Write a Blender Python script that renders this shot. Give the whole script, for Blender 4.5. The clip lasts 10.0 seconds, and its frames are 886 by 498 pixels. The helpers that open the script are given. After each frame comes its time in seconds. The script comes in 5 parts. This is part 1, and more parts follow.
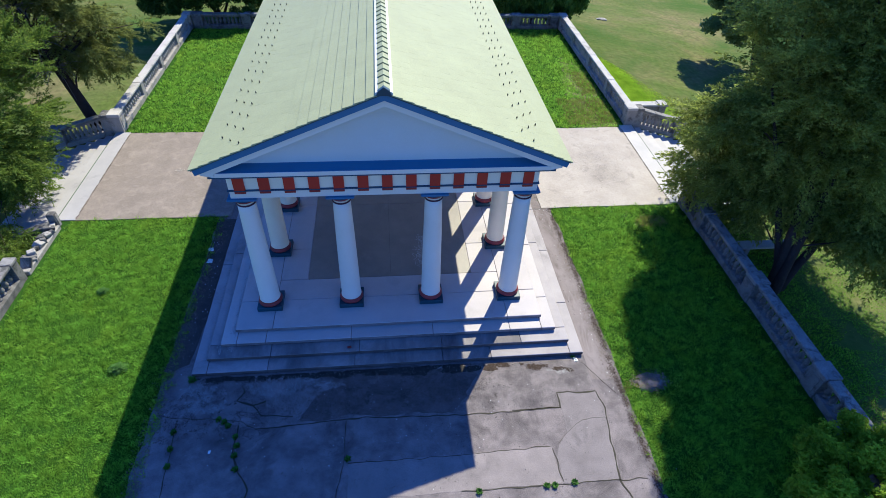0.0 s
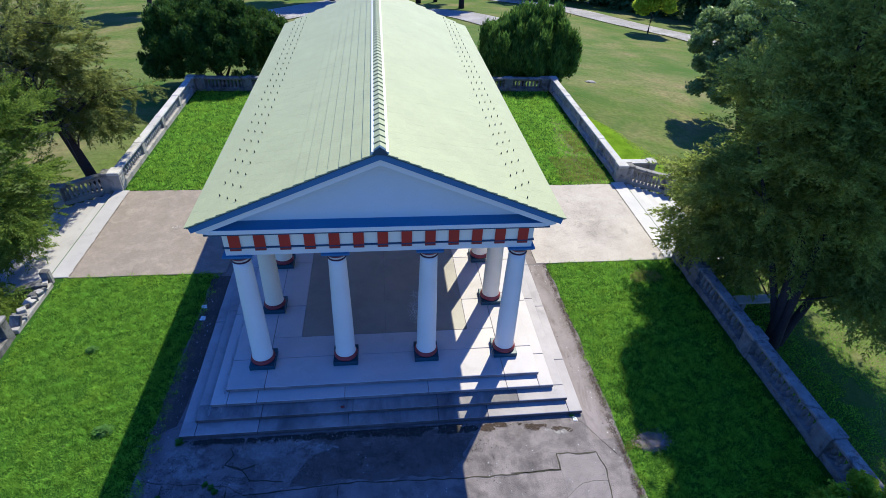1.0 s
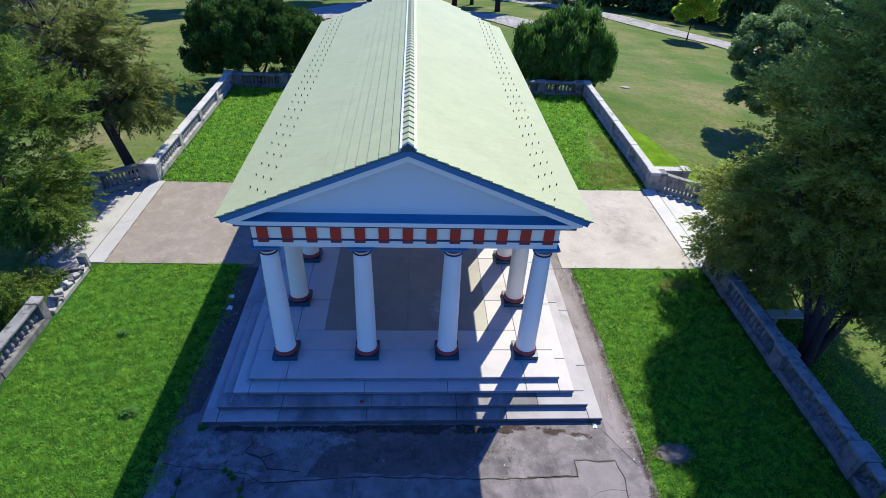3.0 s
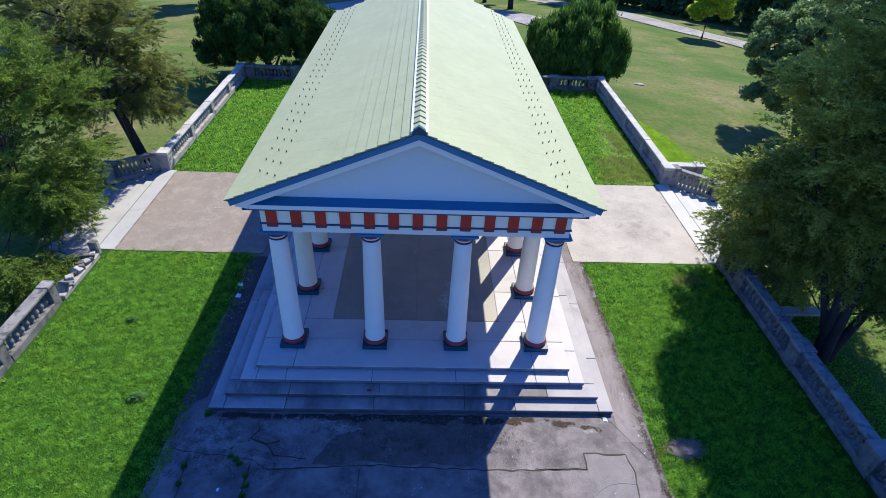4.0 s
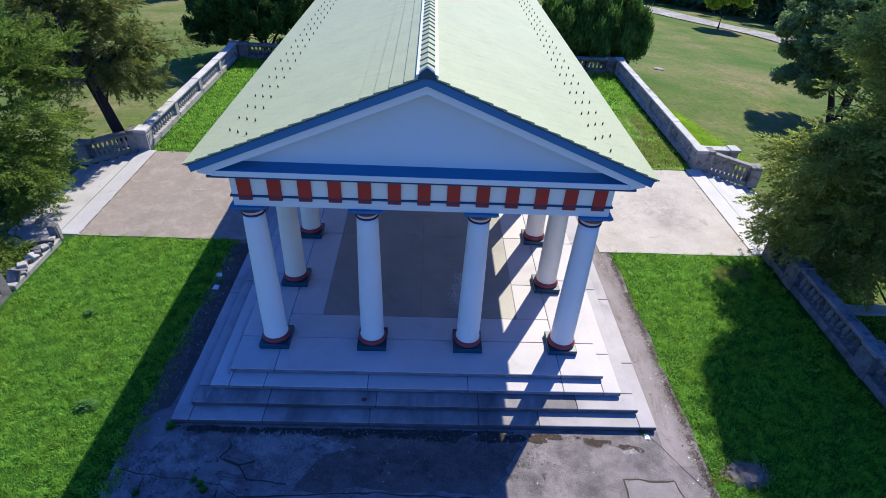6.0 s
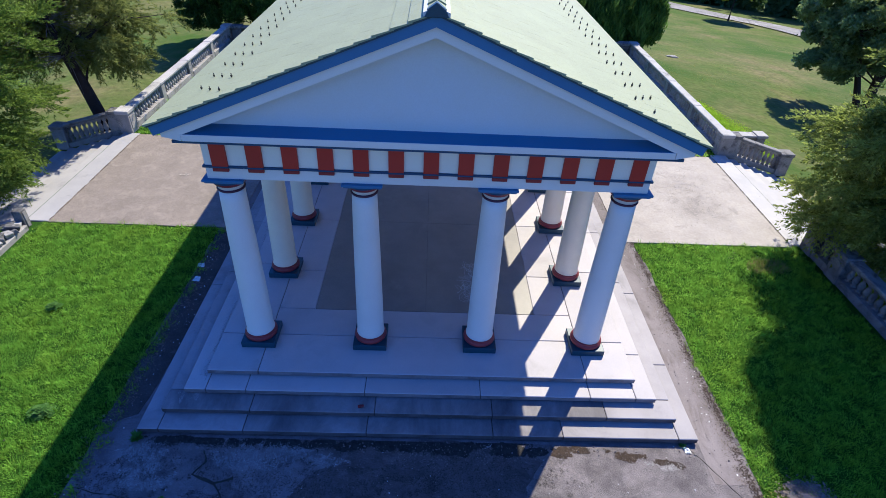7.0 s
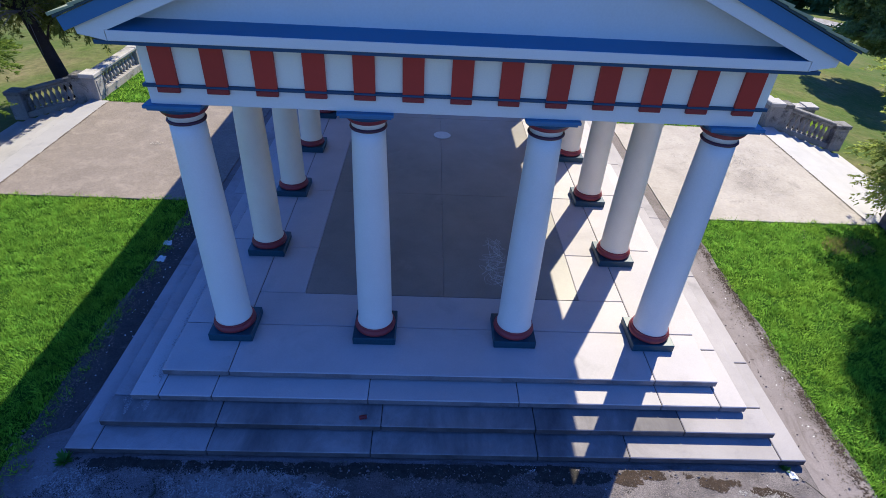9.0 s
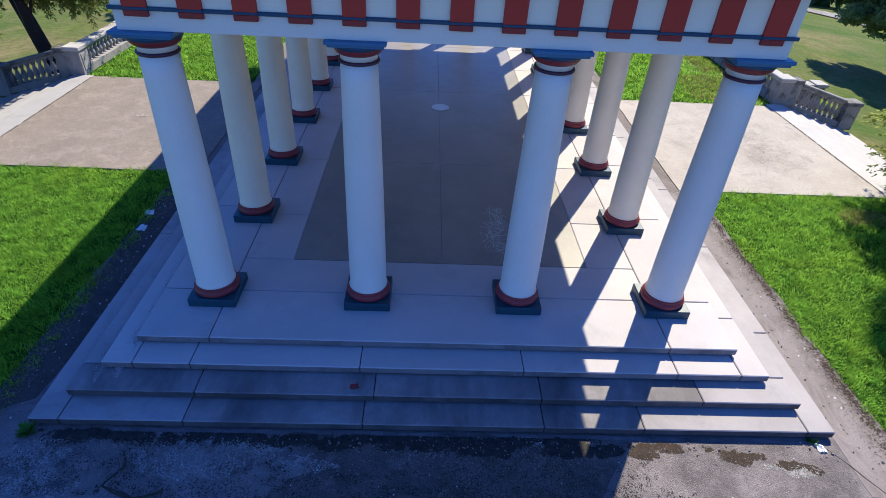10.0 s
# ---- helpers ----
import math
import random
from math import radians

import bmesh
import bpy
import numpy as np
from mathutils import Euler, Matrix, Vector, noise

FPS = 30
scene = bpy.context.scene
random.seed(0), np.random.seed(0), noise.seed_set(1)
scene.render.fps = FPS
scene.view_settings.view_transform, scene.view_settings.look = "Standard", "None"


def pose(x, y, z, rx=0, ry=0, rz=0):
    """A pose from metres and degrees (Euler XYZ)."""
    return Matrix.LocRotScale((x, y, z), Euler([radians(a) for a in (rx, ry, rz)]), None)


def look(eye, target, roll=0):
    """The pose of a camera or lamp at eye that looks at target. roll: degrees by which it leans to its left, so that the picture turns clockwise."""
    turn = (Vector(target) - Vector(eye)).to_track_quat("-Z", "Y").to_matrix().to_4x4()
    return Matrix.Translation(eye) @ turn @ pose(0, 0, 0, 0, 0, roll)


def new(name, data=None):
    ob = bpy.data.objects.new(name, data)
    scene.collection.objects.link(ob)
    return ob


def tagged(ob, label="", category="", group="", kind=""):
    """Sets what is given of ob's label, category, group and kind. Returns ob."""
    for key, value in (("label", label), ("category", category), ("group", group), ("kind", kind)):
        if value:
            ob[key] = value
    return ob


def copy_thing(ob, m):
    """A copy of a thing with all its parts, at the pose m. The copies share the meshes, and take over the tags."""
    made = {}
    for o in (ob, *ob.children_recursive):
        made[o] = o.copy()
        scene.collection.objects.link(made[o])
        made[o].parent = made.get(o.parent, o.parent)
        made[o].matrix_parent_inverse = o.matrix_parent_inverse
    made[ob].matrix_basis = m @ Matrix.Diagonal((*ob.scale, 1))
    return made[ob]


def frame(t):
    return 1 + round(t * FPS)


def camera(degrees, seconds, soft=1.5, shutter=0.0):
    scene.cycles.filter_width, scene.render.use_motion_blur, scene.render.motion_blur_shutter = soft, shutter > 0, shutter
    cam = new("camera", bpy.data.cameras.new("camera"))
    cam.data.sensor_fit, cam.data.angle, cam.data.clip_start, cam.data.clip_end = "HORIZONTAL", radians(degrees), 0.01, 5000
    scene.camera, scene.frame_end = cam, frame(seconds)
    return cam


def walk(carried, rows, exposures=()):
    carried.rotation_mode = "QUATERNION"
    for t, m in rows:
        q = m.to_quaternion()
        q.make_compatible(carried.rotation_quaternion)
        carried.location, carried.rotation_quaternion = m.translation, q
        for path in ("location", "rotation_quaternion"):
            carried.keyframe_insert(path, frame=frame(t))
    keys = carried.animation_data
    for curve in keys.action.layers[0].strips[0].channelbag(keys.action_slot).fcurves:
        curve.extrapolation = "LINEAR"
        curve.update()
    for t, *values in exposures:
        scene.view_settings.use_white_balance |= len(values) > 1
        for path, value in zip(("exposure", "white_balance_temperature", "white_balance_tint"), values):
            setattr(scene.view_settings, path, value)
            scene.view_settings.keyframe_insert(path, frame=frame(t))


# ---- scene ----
cam = camera(78.3, 10.0, 0.6)
PATH = [
    (0, (0.003, -10.403, 12.886), (0.197, -8.927, 11.551), 2.9),
    (0.2, (0.003, -10.403, 12.886), (0.198, -8.927, 11.552), 2.9),
    (0.3, (0.017, -10.415, 12.891), (0.216, -8.91, 11.589), 2.82),
    (0.4, (0.02, -10.418, 12.892), (0.22, -8.907, 11.597), 2.81),
    (0.5, (0.021, -10.419, 12.892), (0.222, -8.905, 11.6), 2.8),
    (0.75, (0.021, -10.418, 12.892), (0.222, -8.903, 11.602), 2.8),
    (0.8, (0.021, -10.416, 12.892), (0.223, -8.897, 11.607), 2.8),
    (0.9, (0.02, -10.401, 12.894), (0.227, -8.85, 11.65), 2.8),
    (1, (0.018, -10.376, 12.896), (0.234, -8.774, 11.719), 2.8),
    (1.1, (0.011, -10.406, 12.894), (0.234, -8.796, 11.727), 2.88),
    (1.2, (0.01, -10.41, 12.894), (0.234, -8.799, 11.729), 2.9),
    (1.5, (0.01, -10.411, 12.894), (0.234, -8.8, 11.729), 2.9),
    (2, (0.051, -10.408, 12.911), (0.281, -8.799, 11.745), 2.9),
    (2.1, (0.052, -10.409, 12.911), (0.279, -8.799, 11.745), 2.9),
    (2.2, (0.055, -10.411, 12.912), (0.272, -8.801, 11.746), 2.92),
    (2.3, (0.069, -10.42, 12.916), (0.244, -8.807, 11.748), 2.97),
    (2.4, (0.073, -10.423, 12.917), (0.235, -8.809, 11.749), 2.99),
    (2.5, (0.076, -10.425, 12.918), (0.23, -8.81, 11.749), 3.0),
    (2.7, (0.076, -10.428, 12.891), (0.214, -8.813, 11.72), 3.02),
    (3.8, (0.073, -10.473, 12.547), (0.16, -8.857, 11.371), 3.1),
    (4, (0.072, -10.483, 12.465), (0.156, -8.867, 11.289), 3.1),
    (4.5, (0.057, -10.305, 12.092), (0.135, -8.689, 10.915), 3.1),
    (5, (0.046, -9.902, 11.664), (0.122, -8.287, 10.487), 3.1),
    (6.5, (0.0, -8.088, 10.059), (0.068, -6.473, 8.882), 3.2),
    (7, (-0.061, -7.534, 9.415), (0.005, -5.919, 8.236), 3.2),
    (7.5, (-0.206, -6.893, 8.819), (-0.14, -5.277, 7.643), 3.3),
    (8, (-0.333, -6.346, 8.198), (-0.265, -4.729, 7.023), 3.3),
    (8.5, (-0.398, -6.044, 7.639), (-0.328, -4.428, 6.463), 3.3),
    (9, (-0.409, -5.783, 7.371), (-0.337, -4.166, 6.196), 3.3),
    (9.5, (-0.395, -5.648, 6.969), (-0.32, -4.031, 5.794), 3.4),
    (10, (-0.364, -5.624, 6.464), (-0.286, -4.008, 5.289), 3.4),
]
walk(cam, [(t, look(eye, target, roll)) for t, eye, target, roll in PATH],
     [(0.0, 1.0, 4460, 19), (2.5, 1.0, 4450, 19), (4.5, 1.0, 4400, 23), (7.0, 0.95, 4445, 24), (8.0, 0.96, 4495, 24), (10.0, 0.98, 4580, 23)])

# ---- light ----
SUN_TO = Vector((2.55, 4.53, 5.80)).normalized()
SUN_ELEVATION = math.asin(SUN_TO.z)
SUN_TURN = math.atan2(SUN_TO.x, SUN_TO.y)
world = bpy.data.worlds.new("sky")
scene.world = world
world.use_nodes = True
wn = world.node_tree
sky = wn.nodes.new("ShaderNodeTexSky")
sky.sky_type = "NISHITA"
sky.sun_disc = False
sky.sun_elevation, sky.sun_rotation = SUN_ELEVATION, SUN_TURN
sky.air_density, sky.dust_density, sky.ozone_density = 1.0, 0.1, 8.5
tint = wn.nodes.new("ShaderNodeMix")
tint.data_type, tint.blend_type = "RGBA", "MULTIPLY"
tint.inputs["Factor"].default_value = 1.0
tint.inputs["B"].default_value = (0.97, 0.985, 1.08, 1)
wn.links.new(sky.outputs[0], tint.inputs["A"])
wn.links.new(tint.outputs["Result"], wn.nodes["Background"].inputs[0])
wn.nodes["Background"].inputs[1].default_value = 0.084
sun = new("sun", bpy.data.lights.new("sun", "SUN"))
sun.data.energy, sun.data.angle, sun.data.color = 5.0, radians(0.53), (1.0, 0.765, 0.345)
sun.matrix_world = look((20, 36, 46), Vector((20, 36, 46)) - SUN_TO)


# ---- materials ----
def mat(name, base, rough=0.7, other=None, amount=0.5, scale=1.2, fine=25.0, bump=0.15, depth=0.01, island=0.0, random_tone=0.0, metal=0.0, stain=None, stain_at=(0.55, 0.72), stain_scale=0.6, spec=0.4, grain=0.14, stretch=(1, 1, 1)):
    """A painted or mineral surface: two scales of variation, stains with a shape of their own, and fine relief."""
    m = bpy.data.materials.new(name)
    m.use_nodes = True
    t = m.node_tree
    N, Lk = t.nodes, t.links
    b = N["Principled BSDF"]
    b.inputs["Roughness"].default_value, b.inputs["Metallic"].default_value = rough, metal
    b.inputs["Specular IOR Level"].default_value = spec
    geo = N.new("ShaderNodeNewGeometry")
    big = N.new("ShaderNodeTexNoise")
    big.inputs["Scale"].default_value, big.inputs["Detail"].default_value = scale, 6
    big.inputs["Roughness"].default_value = 0.65
    small = N.new("ShaderNodeTexNoise")
    small.inputs["Scale"].default_value, small.inputs["Detail"].default_value = fine, 7
    for n in (big, small):
        Lk.new(geo.outputs["Position"], n.inputs["Vector"])
    mix = N.new("ShaderNodeMix")
    mix.data_type = "RGBA"
    other = other or tuple(c * 0.78 for c in base)
    mix.inputs["A"].default_value, mix.inputs["B"].default_value = (*base, 1), (*other, 1)
    ramp = N.new("ShaderNodeMapRange")
    ramp.inputs["From Min"].default_value, ramp.inputs["From Max"].default_value = 0.35, 0.68
    ramp.inputs["To Max"].default_value = amount
    Lk.new(big.outputs["Fac"], ramp.inputs["Value"])
    Lk.new(ramp.outputs[0], mix.inputs["Factor"])
    out = mix.outputs["Result"]
    tone = N.new("ShaderNodeMapRange")
    tone.inputs["From Min"].default_value, tone.inputs["From Max"].default_value = 0.3, 0.7
    tone.inputs["To Min"].default_value, tone.inputs["To Max"].default_value = 1 - grain, 1 + grain
    Lk.new(small.outputs["Fac"], tone.inputs["Value"])
    mul = N.new("ShaderNodeMix")
    mul.data_type, mul.blend_type = "RGBA", "MULTIPLY"
    mul.inputs["Factor"].default_value = 1.0
    Lk.new(out, mul.inputs["A"])
    Lk.new(tone.outputs[0], mul.inputs["B"])
    out = mul.outputs["Result"]
    if stain:
        sn = N.new("ShaderNodeTexNoise")
        sn.inputs["Scale"].default_value, sn.inputs["Detail"].default_value = stain_scale, 8
        sn.inputs["Roughness"].default_value, sn.inputs["Distortion"].default_value = 0.7, 0.6
        run = N.new("ShaderNodeMapping")
        run.inputs["Scale"].default_value = stretch
        Lk.new(geo.outputs["Position"], run.inputs["Vector"])
        Lk.new(run.outputs[0], sn.inputs["Vector"])
        sr = N.new("ShaderNodeMapRange")
        sr.inputs["From Min"].default_value, sr.inputs["From Max"].default_value = stain_at
        Lk.new(sn.outputs["Fac"], sr.inputs["Value"])
        sm = N.new("ShaderNodeMix")
        sm.data_type = "RGBA"
        sm.inputs["B"].default_value = (*stain, 1)
        Lk.new(sr.outputs[0], sm.inputs["Factor"])
        Lk.new(out, sm.inputs["A"])
        out = sm.outputs["Result"]
    for amount_, socket in ((island, geo.outputs["Random Per Island"]), (random_tone, N.new("ShaderNodeObjectInfo").outputs["Random"])):
        if amount_:
            r = N.new("ShaderNodeMapRange")
            r.inputs["To Min"].default_value, r.inputs["To Max"].default_value = 1 - amount_, 1 + amount_
            Lk.new(socket, r.inputs["Value"])
            k = N.new("ShaderNodeMix")
            k.data_type, k.blend_type = "RGBA", "MULTIPLY"
            k.inputs["Factor"].default_value = 1.0
            Lk.new(out, k.inputs["A"])
            Lk.new(r.outputs[0], k.inputs["B"])
            out = k.outputs["Result"]
    Lk.new(out, b.inputs["Base Color"])
    if bump:
        bn = N.new("ShaderNodeBump")
        bn.inputs["Strength"].default_value, bn.inputs["Distance"].default_value = bump, depth
        Lk.new(small.outputs["Fac"], bn.inputs["Height"])
        Lk.new(bn.outputs[0], b.inputs["Normal"])
    return m


def leaf_mat(name, dark, light, through_light=0.35, rough=0.55, single=0.4, clump=1.6, spec=0.12, drift=None):
    """Leaves or blades: each with its own tone between two greens, partly lit from behind."""
    m = bpy.data.materials.new(name)
    m.use_nodes = True
    t = m.node_tree
    N, Lk = t.nodes, t.links
    b = N["Principled BSDF"]
    b.inputs["Roughness"].default_value = rough
    b.inputs["Specular IOR Level"].default_value = spec
    geo = N.new("ShaderNodeNewGeometry")
    patch = N.new("ShaderNodeTexNoise")
    patch.inputs["Scale"].default_value, patch.inputs["Detail"].default_value = clump, 6
    Lk.new(geo.outputs["Position"], patch.inputs["Vector"])
    add = N.new("ShaderNodeMath")
    add.operation = "MULTIPLY_ADD"
    add.inputs[1].default_value = single
    Lk.new(geo.outputs["Random Per Island"], add.inputs[0])
    pr = N.new("ShaderNodeMapRange")
    pr.inputs["From Min"].default_value, pr.inputs["From Max"].default_value = 0.35, 0.65
    pr.inputs["To Max"].default_value = 1.0 - single
    Lk.new(patch.outputs["Fac"], pr.inputs["Value"])
    Lk.new(pr.outputs[0], add.inputs[2])
    mix = N.new("ShaderNodeMix")
    mix.data_type = "RGBA"
    mix.inputs["A"].default_value, mix.inputs["B"].default_value = (*dark, 1), (*light, 1)
    Lk.new(add.outputs[0], mix.inputs["Factor"])
    out = mix.outputs["Result"]
    if drift:
        wide = N.new("ShaderNodeTexNoise")
        wide.inputs["Scale"].default_value, wide.inputs["Detail"].default_value = 0.75, 4
        Lk.new(geo.outputs["Position"], wide.inputs["Vector"])
        wr = N.new("ShaderNodeMapRange")
        wr.inputs["From Min"].default_value, wr.inputs["From Max"].default_value = 0.45, 0.68
        wr.inputs["To Max"].default_value = 0.6
        Lk.new(wide.outputs["Fac"], wr.inputs["Value"])
        wm = N.new("ShaderNodeMix")
        wm.data_type, wm.blend_type = "RGBA", "MULTIPLY"
        wm.inputs["B"].default_value = (*drift, 1)
        Lk.new(wr.outputs[0], wm.inputs["Factor"])
        Lk.new(out, wm.inputs["A"])
        out = wm.outputs["Result"]
    Lk.new(out, b.inputs["Base Color"])
    tr = N.new("ShaderNodeBsdfTranslucent")
    Lk.new(out, tr.inputs["Color"])
    sh = N.new("ShaderNodeMixShader")
    sh.inputs[0].default_value = through_light
    Lk.new(b.outputs[0], sh.inputs[1])
    Lk.new(tr.outputs[0], sh.inputs[2])
    Lk.new(sh.outputs[0], N["Material Output"].inputs["Surface"])
    return m


WHITE = mat("cream_white_paint", (0.67, 0.65, 0.57), 0.55, (0.61, 0.59, 0.51), 0.5, 0.8, 60, 0.06, 0.004, grain=0.03)
FRIEZE = mat("warm_white_frieze_paint", (0.77, 0.73, 0.57), 0.55, (0.71, 0.665, 0.515), 0.5, 0.9, 60, 0.06, 0.004, grain=0.03)
SHAFT = mat("column_white_paint", (0.70, 0.670, 0.59), 0.5, (0.63, 0.595, 0.515), 0.6, 0.9, 50, 0.06, 0.004, random_tone=0.03, grain=0.03)
# cream tone deepened to carry sunlight bounced off the floor
SHAFT_CREAM = mat("cream_column_paint", (0.80, 0.69, 0.50), 0.5, (0.71, 0.59, 0.41), 0.7, 0.9, 50, 0.06, 0.004, random_tone=0.03, grain=0.03)
TYMP = mat("pale_grey_tympanum_paint", (0.55, 0.575, 0.565), 0.6, (0.53, 0.53, 0.47), 0.6, 0.7, 40, 0.05, 0.004, grain=0.03)
RED = mat("oxide_red_paint", (0.35, 0.027, 0.013), 0.5, (0.29, 0.025, 0.013), 0.6, 2.0, 60, 0.06, 0.004, random_tone=0.08, grain=0.03)
TORUS = mat("dull_red_paint", (0.20, 0.028, 0.030), 0.5, (0.15, 0.026, 0.030), 0.6, 2.5, 60, 0.06, 0.004, random_tone=0.1, grain=0.05)
RINGPAINT = mat("blackish_maroon_paint", (0.060, 0.020, 0.034), 0.5, (0.045, 0.018, 0.034), 0.5, 3.0, 60, 0.05, 0.004, grain=0.03)
MAROON = mat("dark_maroon_paint", (0.21, 0.024, 0.020), 0.5, (0.17, 0.022, 0.020), 0.6, 3.0, 60, 0.06, 0.004)
BLUE = mat("cobalt_blue_paint", (0.058, 0.135, 0.26), 0.5, (0.07, 0.165, 0.30), 0.6, 1.5, 50, 0.06, 0.004, grain=0.03)
NAVY = mat("dark_blue_paint", (0.02, 0.055, 0.11), 0.45, (0.025, 0.07, 0.12), 0.5, 2.0, 60, 0.05, 0.004, grain=0.03)
GREEN = mat("dark_green_paint", (0.020, 0.045, 0.068), 0.45, (0.022, 0.060, 0.076), 0.6, 3.0, 60, 0.08, 0.004, random_tone=0.06)
TILE = mat("pale_green_glazed_tile", (0.300, 0.320, 0.172), 0.55, (0.260, 0.277, 0.150), 0.7, 0.9, 30, 0.10, 0.005, island=0.02, random_tone=0.02, stain=(0.30, 0.31, 0.185), stain_at=(0.60, 0.80), stain_scale=1.4, spec=0.2, grain=0.08)
STEP = mat("pale_grey_concrete_slab", (0.455, 0.421, 0.415), 0.75, (0.375, 0.348, 0.345), 0.7, 0.9, 70, 0.12, 0.004, random_tone=0.05, stain=(0.30, 0.28, 0.26), stain_at=(0.60, 0.85), stain_scale=0.8, grain=0.06)
# dirt plus the shade of the lower steps, both in the colour
STEP_LOW = mat("dirty_grey_concrete_slab", (0.33, 0.305, 0.30), 0.8, (0.19, 0.175, 0.175), 0.8, 0.9, 70, 0.15, 0.004, random_tone=0.06, stain=(0.085, 0.078, 0.082), stain_at=(0.36, 0.70), stain_scale=0.9, grain=0.06, stretch=(1, 0.4, 0.4))
STEP_MID = mat("weathered_grey_concrete_slab", (0.36, 0.333, 0.335), 0.78, (0.26, 0.24, 0.243), 0.8, 0.9, 70, 0.14, 0.004, random_tone=0.06, stain=(0.17, 0.157, 0.155), stain_at=(0.52, 0.80), stain_scale=0.9, grain=0.07)
# dirty step faces, darkened further to paint the shade on turned-away sides
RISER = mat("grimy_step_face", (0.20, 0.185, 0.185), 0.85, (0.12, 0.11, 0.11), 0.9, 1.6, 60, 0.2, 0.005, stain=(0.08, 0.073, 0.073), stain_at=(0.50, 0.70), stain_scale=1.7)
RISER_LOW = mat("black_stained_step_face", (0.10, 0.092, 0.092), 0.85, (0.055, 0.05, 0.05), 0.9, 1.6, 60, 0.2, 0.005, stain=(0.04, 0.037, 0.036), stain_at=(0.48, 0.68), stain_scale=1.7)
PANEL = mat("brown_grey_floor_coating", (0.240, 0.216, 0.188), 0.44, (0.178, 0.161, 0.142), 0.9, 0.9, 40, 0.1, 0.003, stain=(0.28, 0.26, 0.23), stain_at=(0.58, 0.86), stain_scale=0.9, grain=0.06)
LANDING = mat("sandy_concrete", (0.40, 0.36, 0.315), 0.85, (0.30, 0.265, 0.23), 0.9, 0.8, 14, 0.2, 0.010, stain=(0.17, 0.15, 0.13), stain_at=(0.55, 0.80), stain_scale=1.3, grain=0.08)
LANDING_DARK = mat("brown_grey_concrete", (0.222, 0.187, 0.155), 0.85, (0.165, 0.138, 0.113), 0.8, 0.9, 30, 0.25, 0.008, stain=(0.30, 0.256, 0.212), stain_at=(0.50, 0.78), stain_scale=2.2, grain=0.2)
DRYTURF = mat("dry_brown_turf", (0.12, 0.115, 0.04), 0.95, (0.08, 0.10, 0.02), 0.8, 1.4, 30, 0.8, 0.04)
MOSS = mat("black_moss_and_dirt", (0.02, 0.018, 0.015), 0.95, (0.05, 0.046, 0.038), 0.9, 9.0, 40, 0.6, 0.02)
LIMEWASH = mat("pale_lime_bloom", (0.36, 0.345, 0.335), 0.9, (0.20, 0.19, 0.185), 0.9, 7.0, 40, 0.4, 0.01)
ASPHALT = mat("worn_grey_paving", (0.215, 0.187, 0.185), 0.9, (0.085, 0.074, 0.075), 0.8, 1.9, 45, 0.6, 0.02, grain=0.24, stain=(0.055, 0.048, 0.048), stain_at=(0.50, 0.74), stain_scale=0.8)
OLDPAVE = mat("old_rough_paving", (0.212, 0.186, 0.183), 0.92, (0.07, 0.061, 0.062), 0.9, 1.5, 70, 0.9, 0.02, stain=(0.25, 0.22, 0.215), stain_at=(0.54, 0.70), stain_scale=1.3, grain=0.42)
PATCHPAVE = mat("smooth_grey_paving_patch", (0.205, 0.182, 0.182), 0.9, (0.14, 0.123, 0.123), 0.8, 1.4, 34, 0.4, 0.012, stain=(0.09, 0.08, 0.08), stain_at=(0.56, 0.76), stain_scale=1.2)
SOIL = mat("dry_soil", (0.20, 0.172, 0.163), 0.95, (0.125, 0.105, 0.096), 0.8, 1.6, 30, 0.6, 0.03, stain=(0.06, 0.07, 0.03), stain_at=(0.56, 0.7), stain_scale=2.0)
# stained stone, kept below the coping's tone to paint its shaded sides
STONE = mat("weathered_white_stone", (0.34, 0.32, 0.30), 0.85, (0.24, 0.225, 0.205), 0.9, 1.6, 35, 0.3, 0.01, random_tone=0.06, stain=(0.06, 0.057, 0.054), stain_at=(0.52, 0.70), stain_scale=2.2)
# darker copies of stone and coping: partly stains, partly painted tree shade
STONE_DARK = mat("black_stained_stone", (0.19, 0.182, 0.173), 0.9, (0.12, 0.114, 0.108), 0.9, 1.8, 35, 0.4, 0.012, random_tone=0.08, stain=(0.05, 0.048, 0.046), stain_at=(0.46, 0.64), stain_scale=2.4)
CAP_DARK = mat("lichen_blotched_coping", (0.25, 0.240, 0.230), 0.9, (0.15, 0.143, 0.137), 0.9, 1.8, 35, 0.4, 0.012, random_tone=0.06, stain=(0.07, 0.067, 0.063), stain_at=(0.48, 0.62), stain_scale=2.6)
CAP = mat("weathered_stone_coping", (0.44, 0.42, 0.40), 0.85, (0.32, 0.305, 0.285), 0.8, 1.4, 35, 0.3, 0.01, random_tone=0.05, stain=(0.11, 0.105, 0.10), stain_at=(0.54, 0.72), stain_scale=1.8)
# one stair stone in two tones: full sun, and tree shade painted in
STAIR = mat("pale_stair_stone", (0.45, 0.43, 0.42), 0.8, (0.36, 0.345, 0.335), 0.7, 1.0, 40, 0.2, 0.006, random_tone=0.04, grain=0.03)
STAIR_SHADED = mat("greyed_stair_stone", (0.36, 0.345, 0.345), 0.8, (0.28, 0.27, 0.27), 0.7, 1.0, 40, 0.2, 0.006, random_tone=0.04, stain=(0.20, 0.19, 0.19), stain_at=(0.58, 0.75), stain_scale=1.2, grain=0.05)
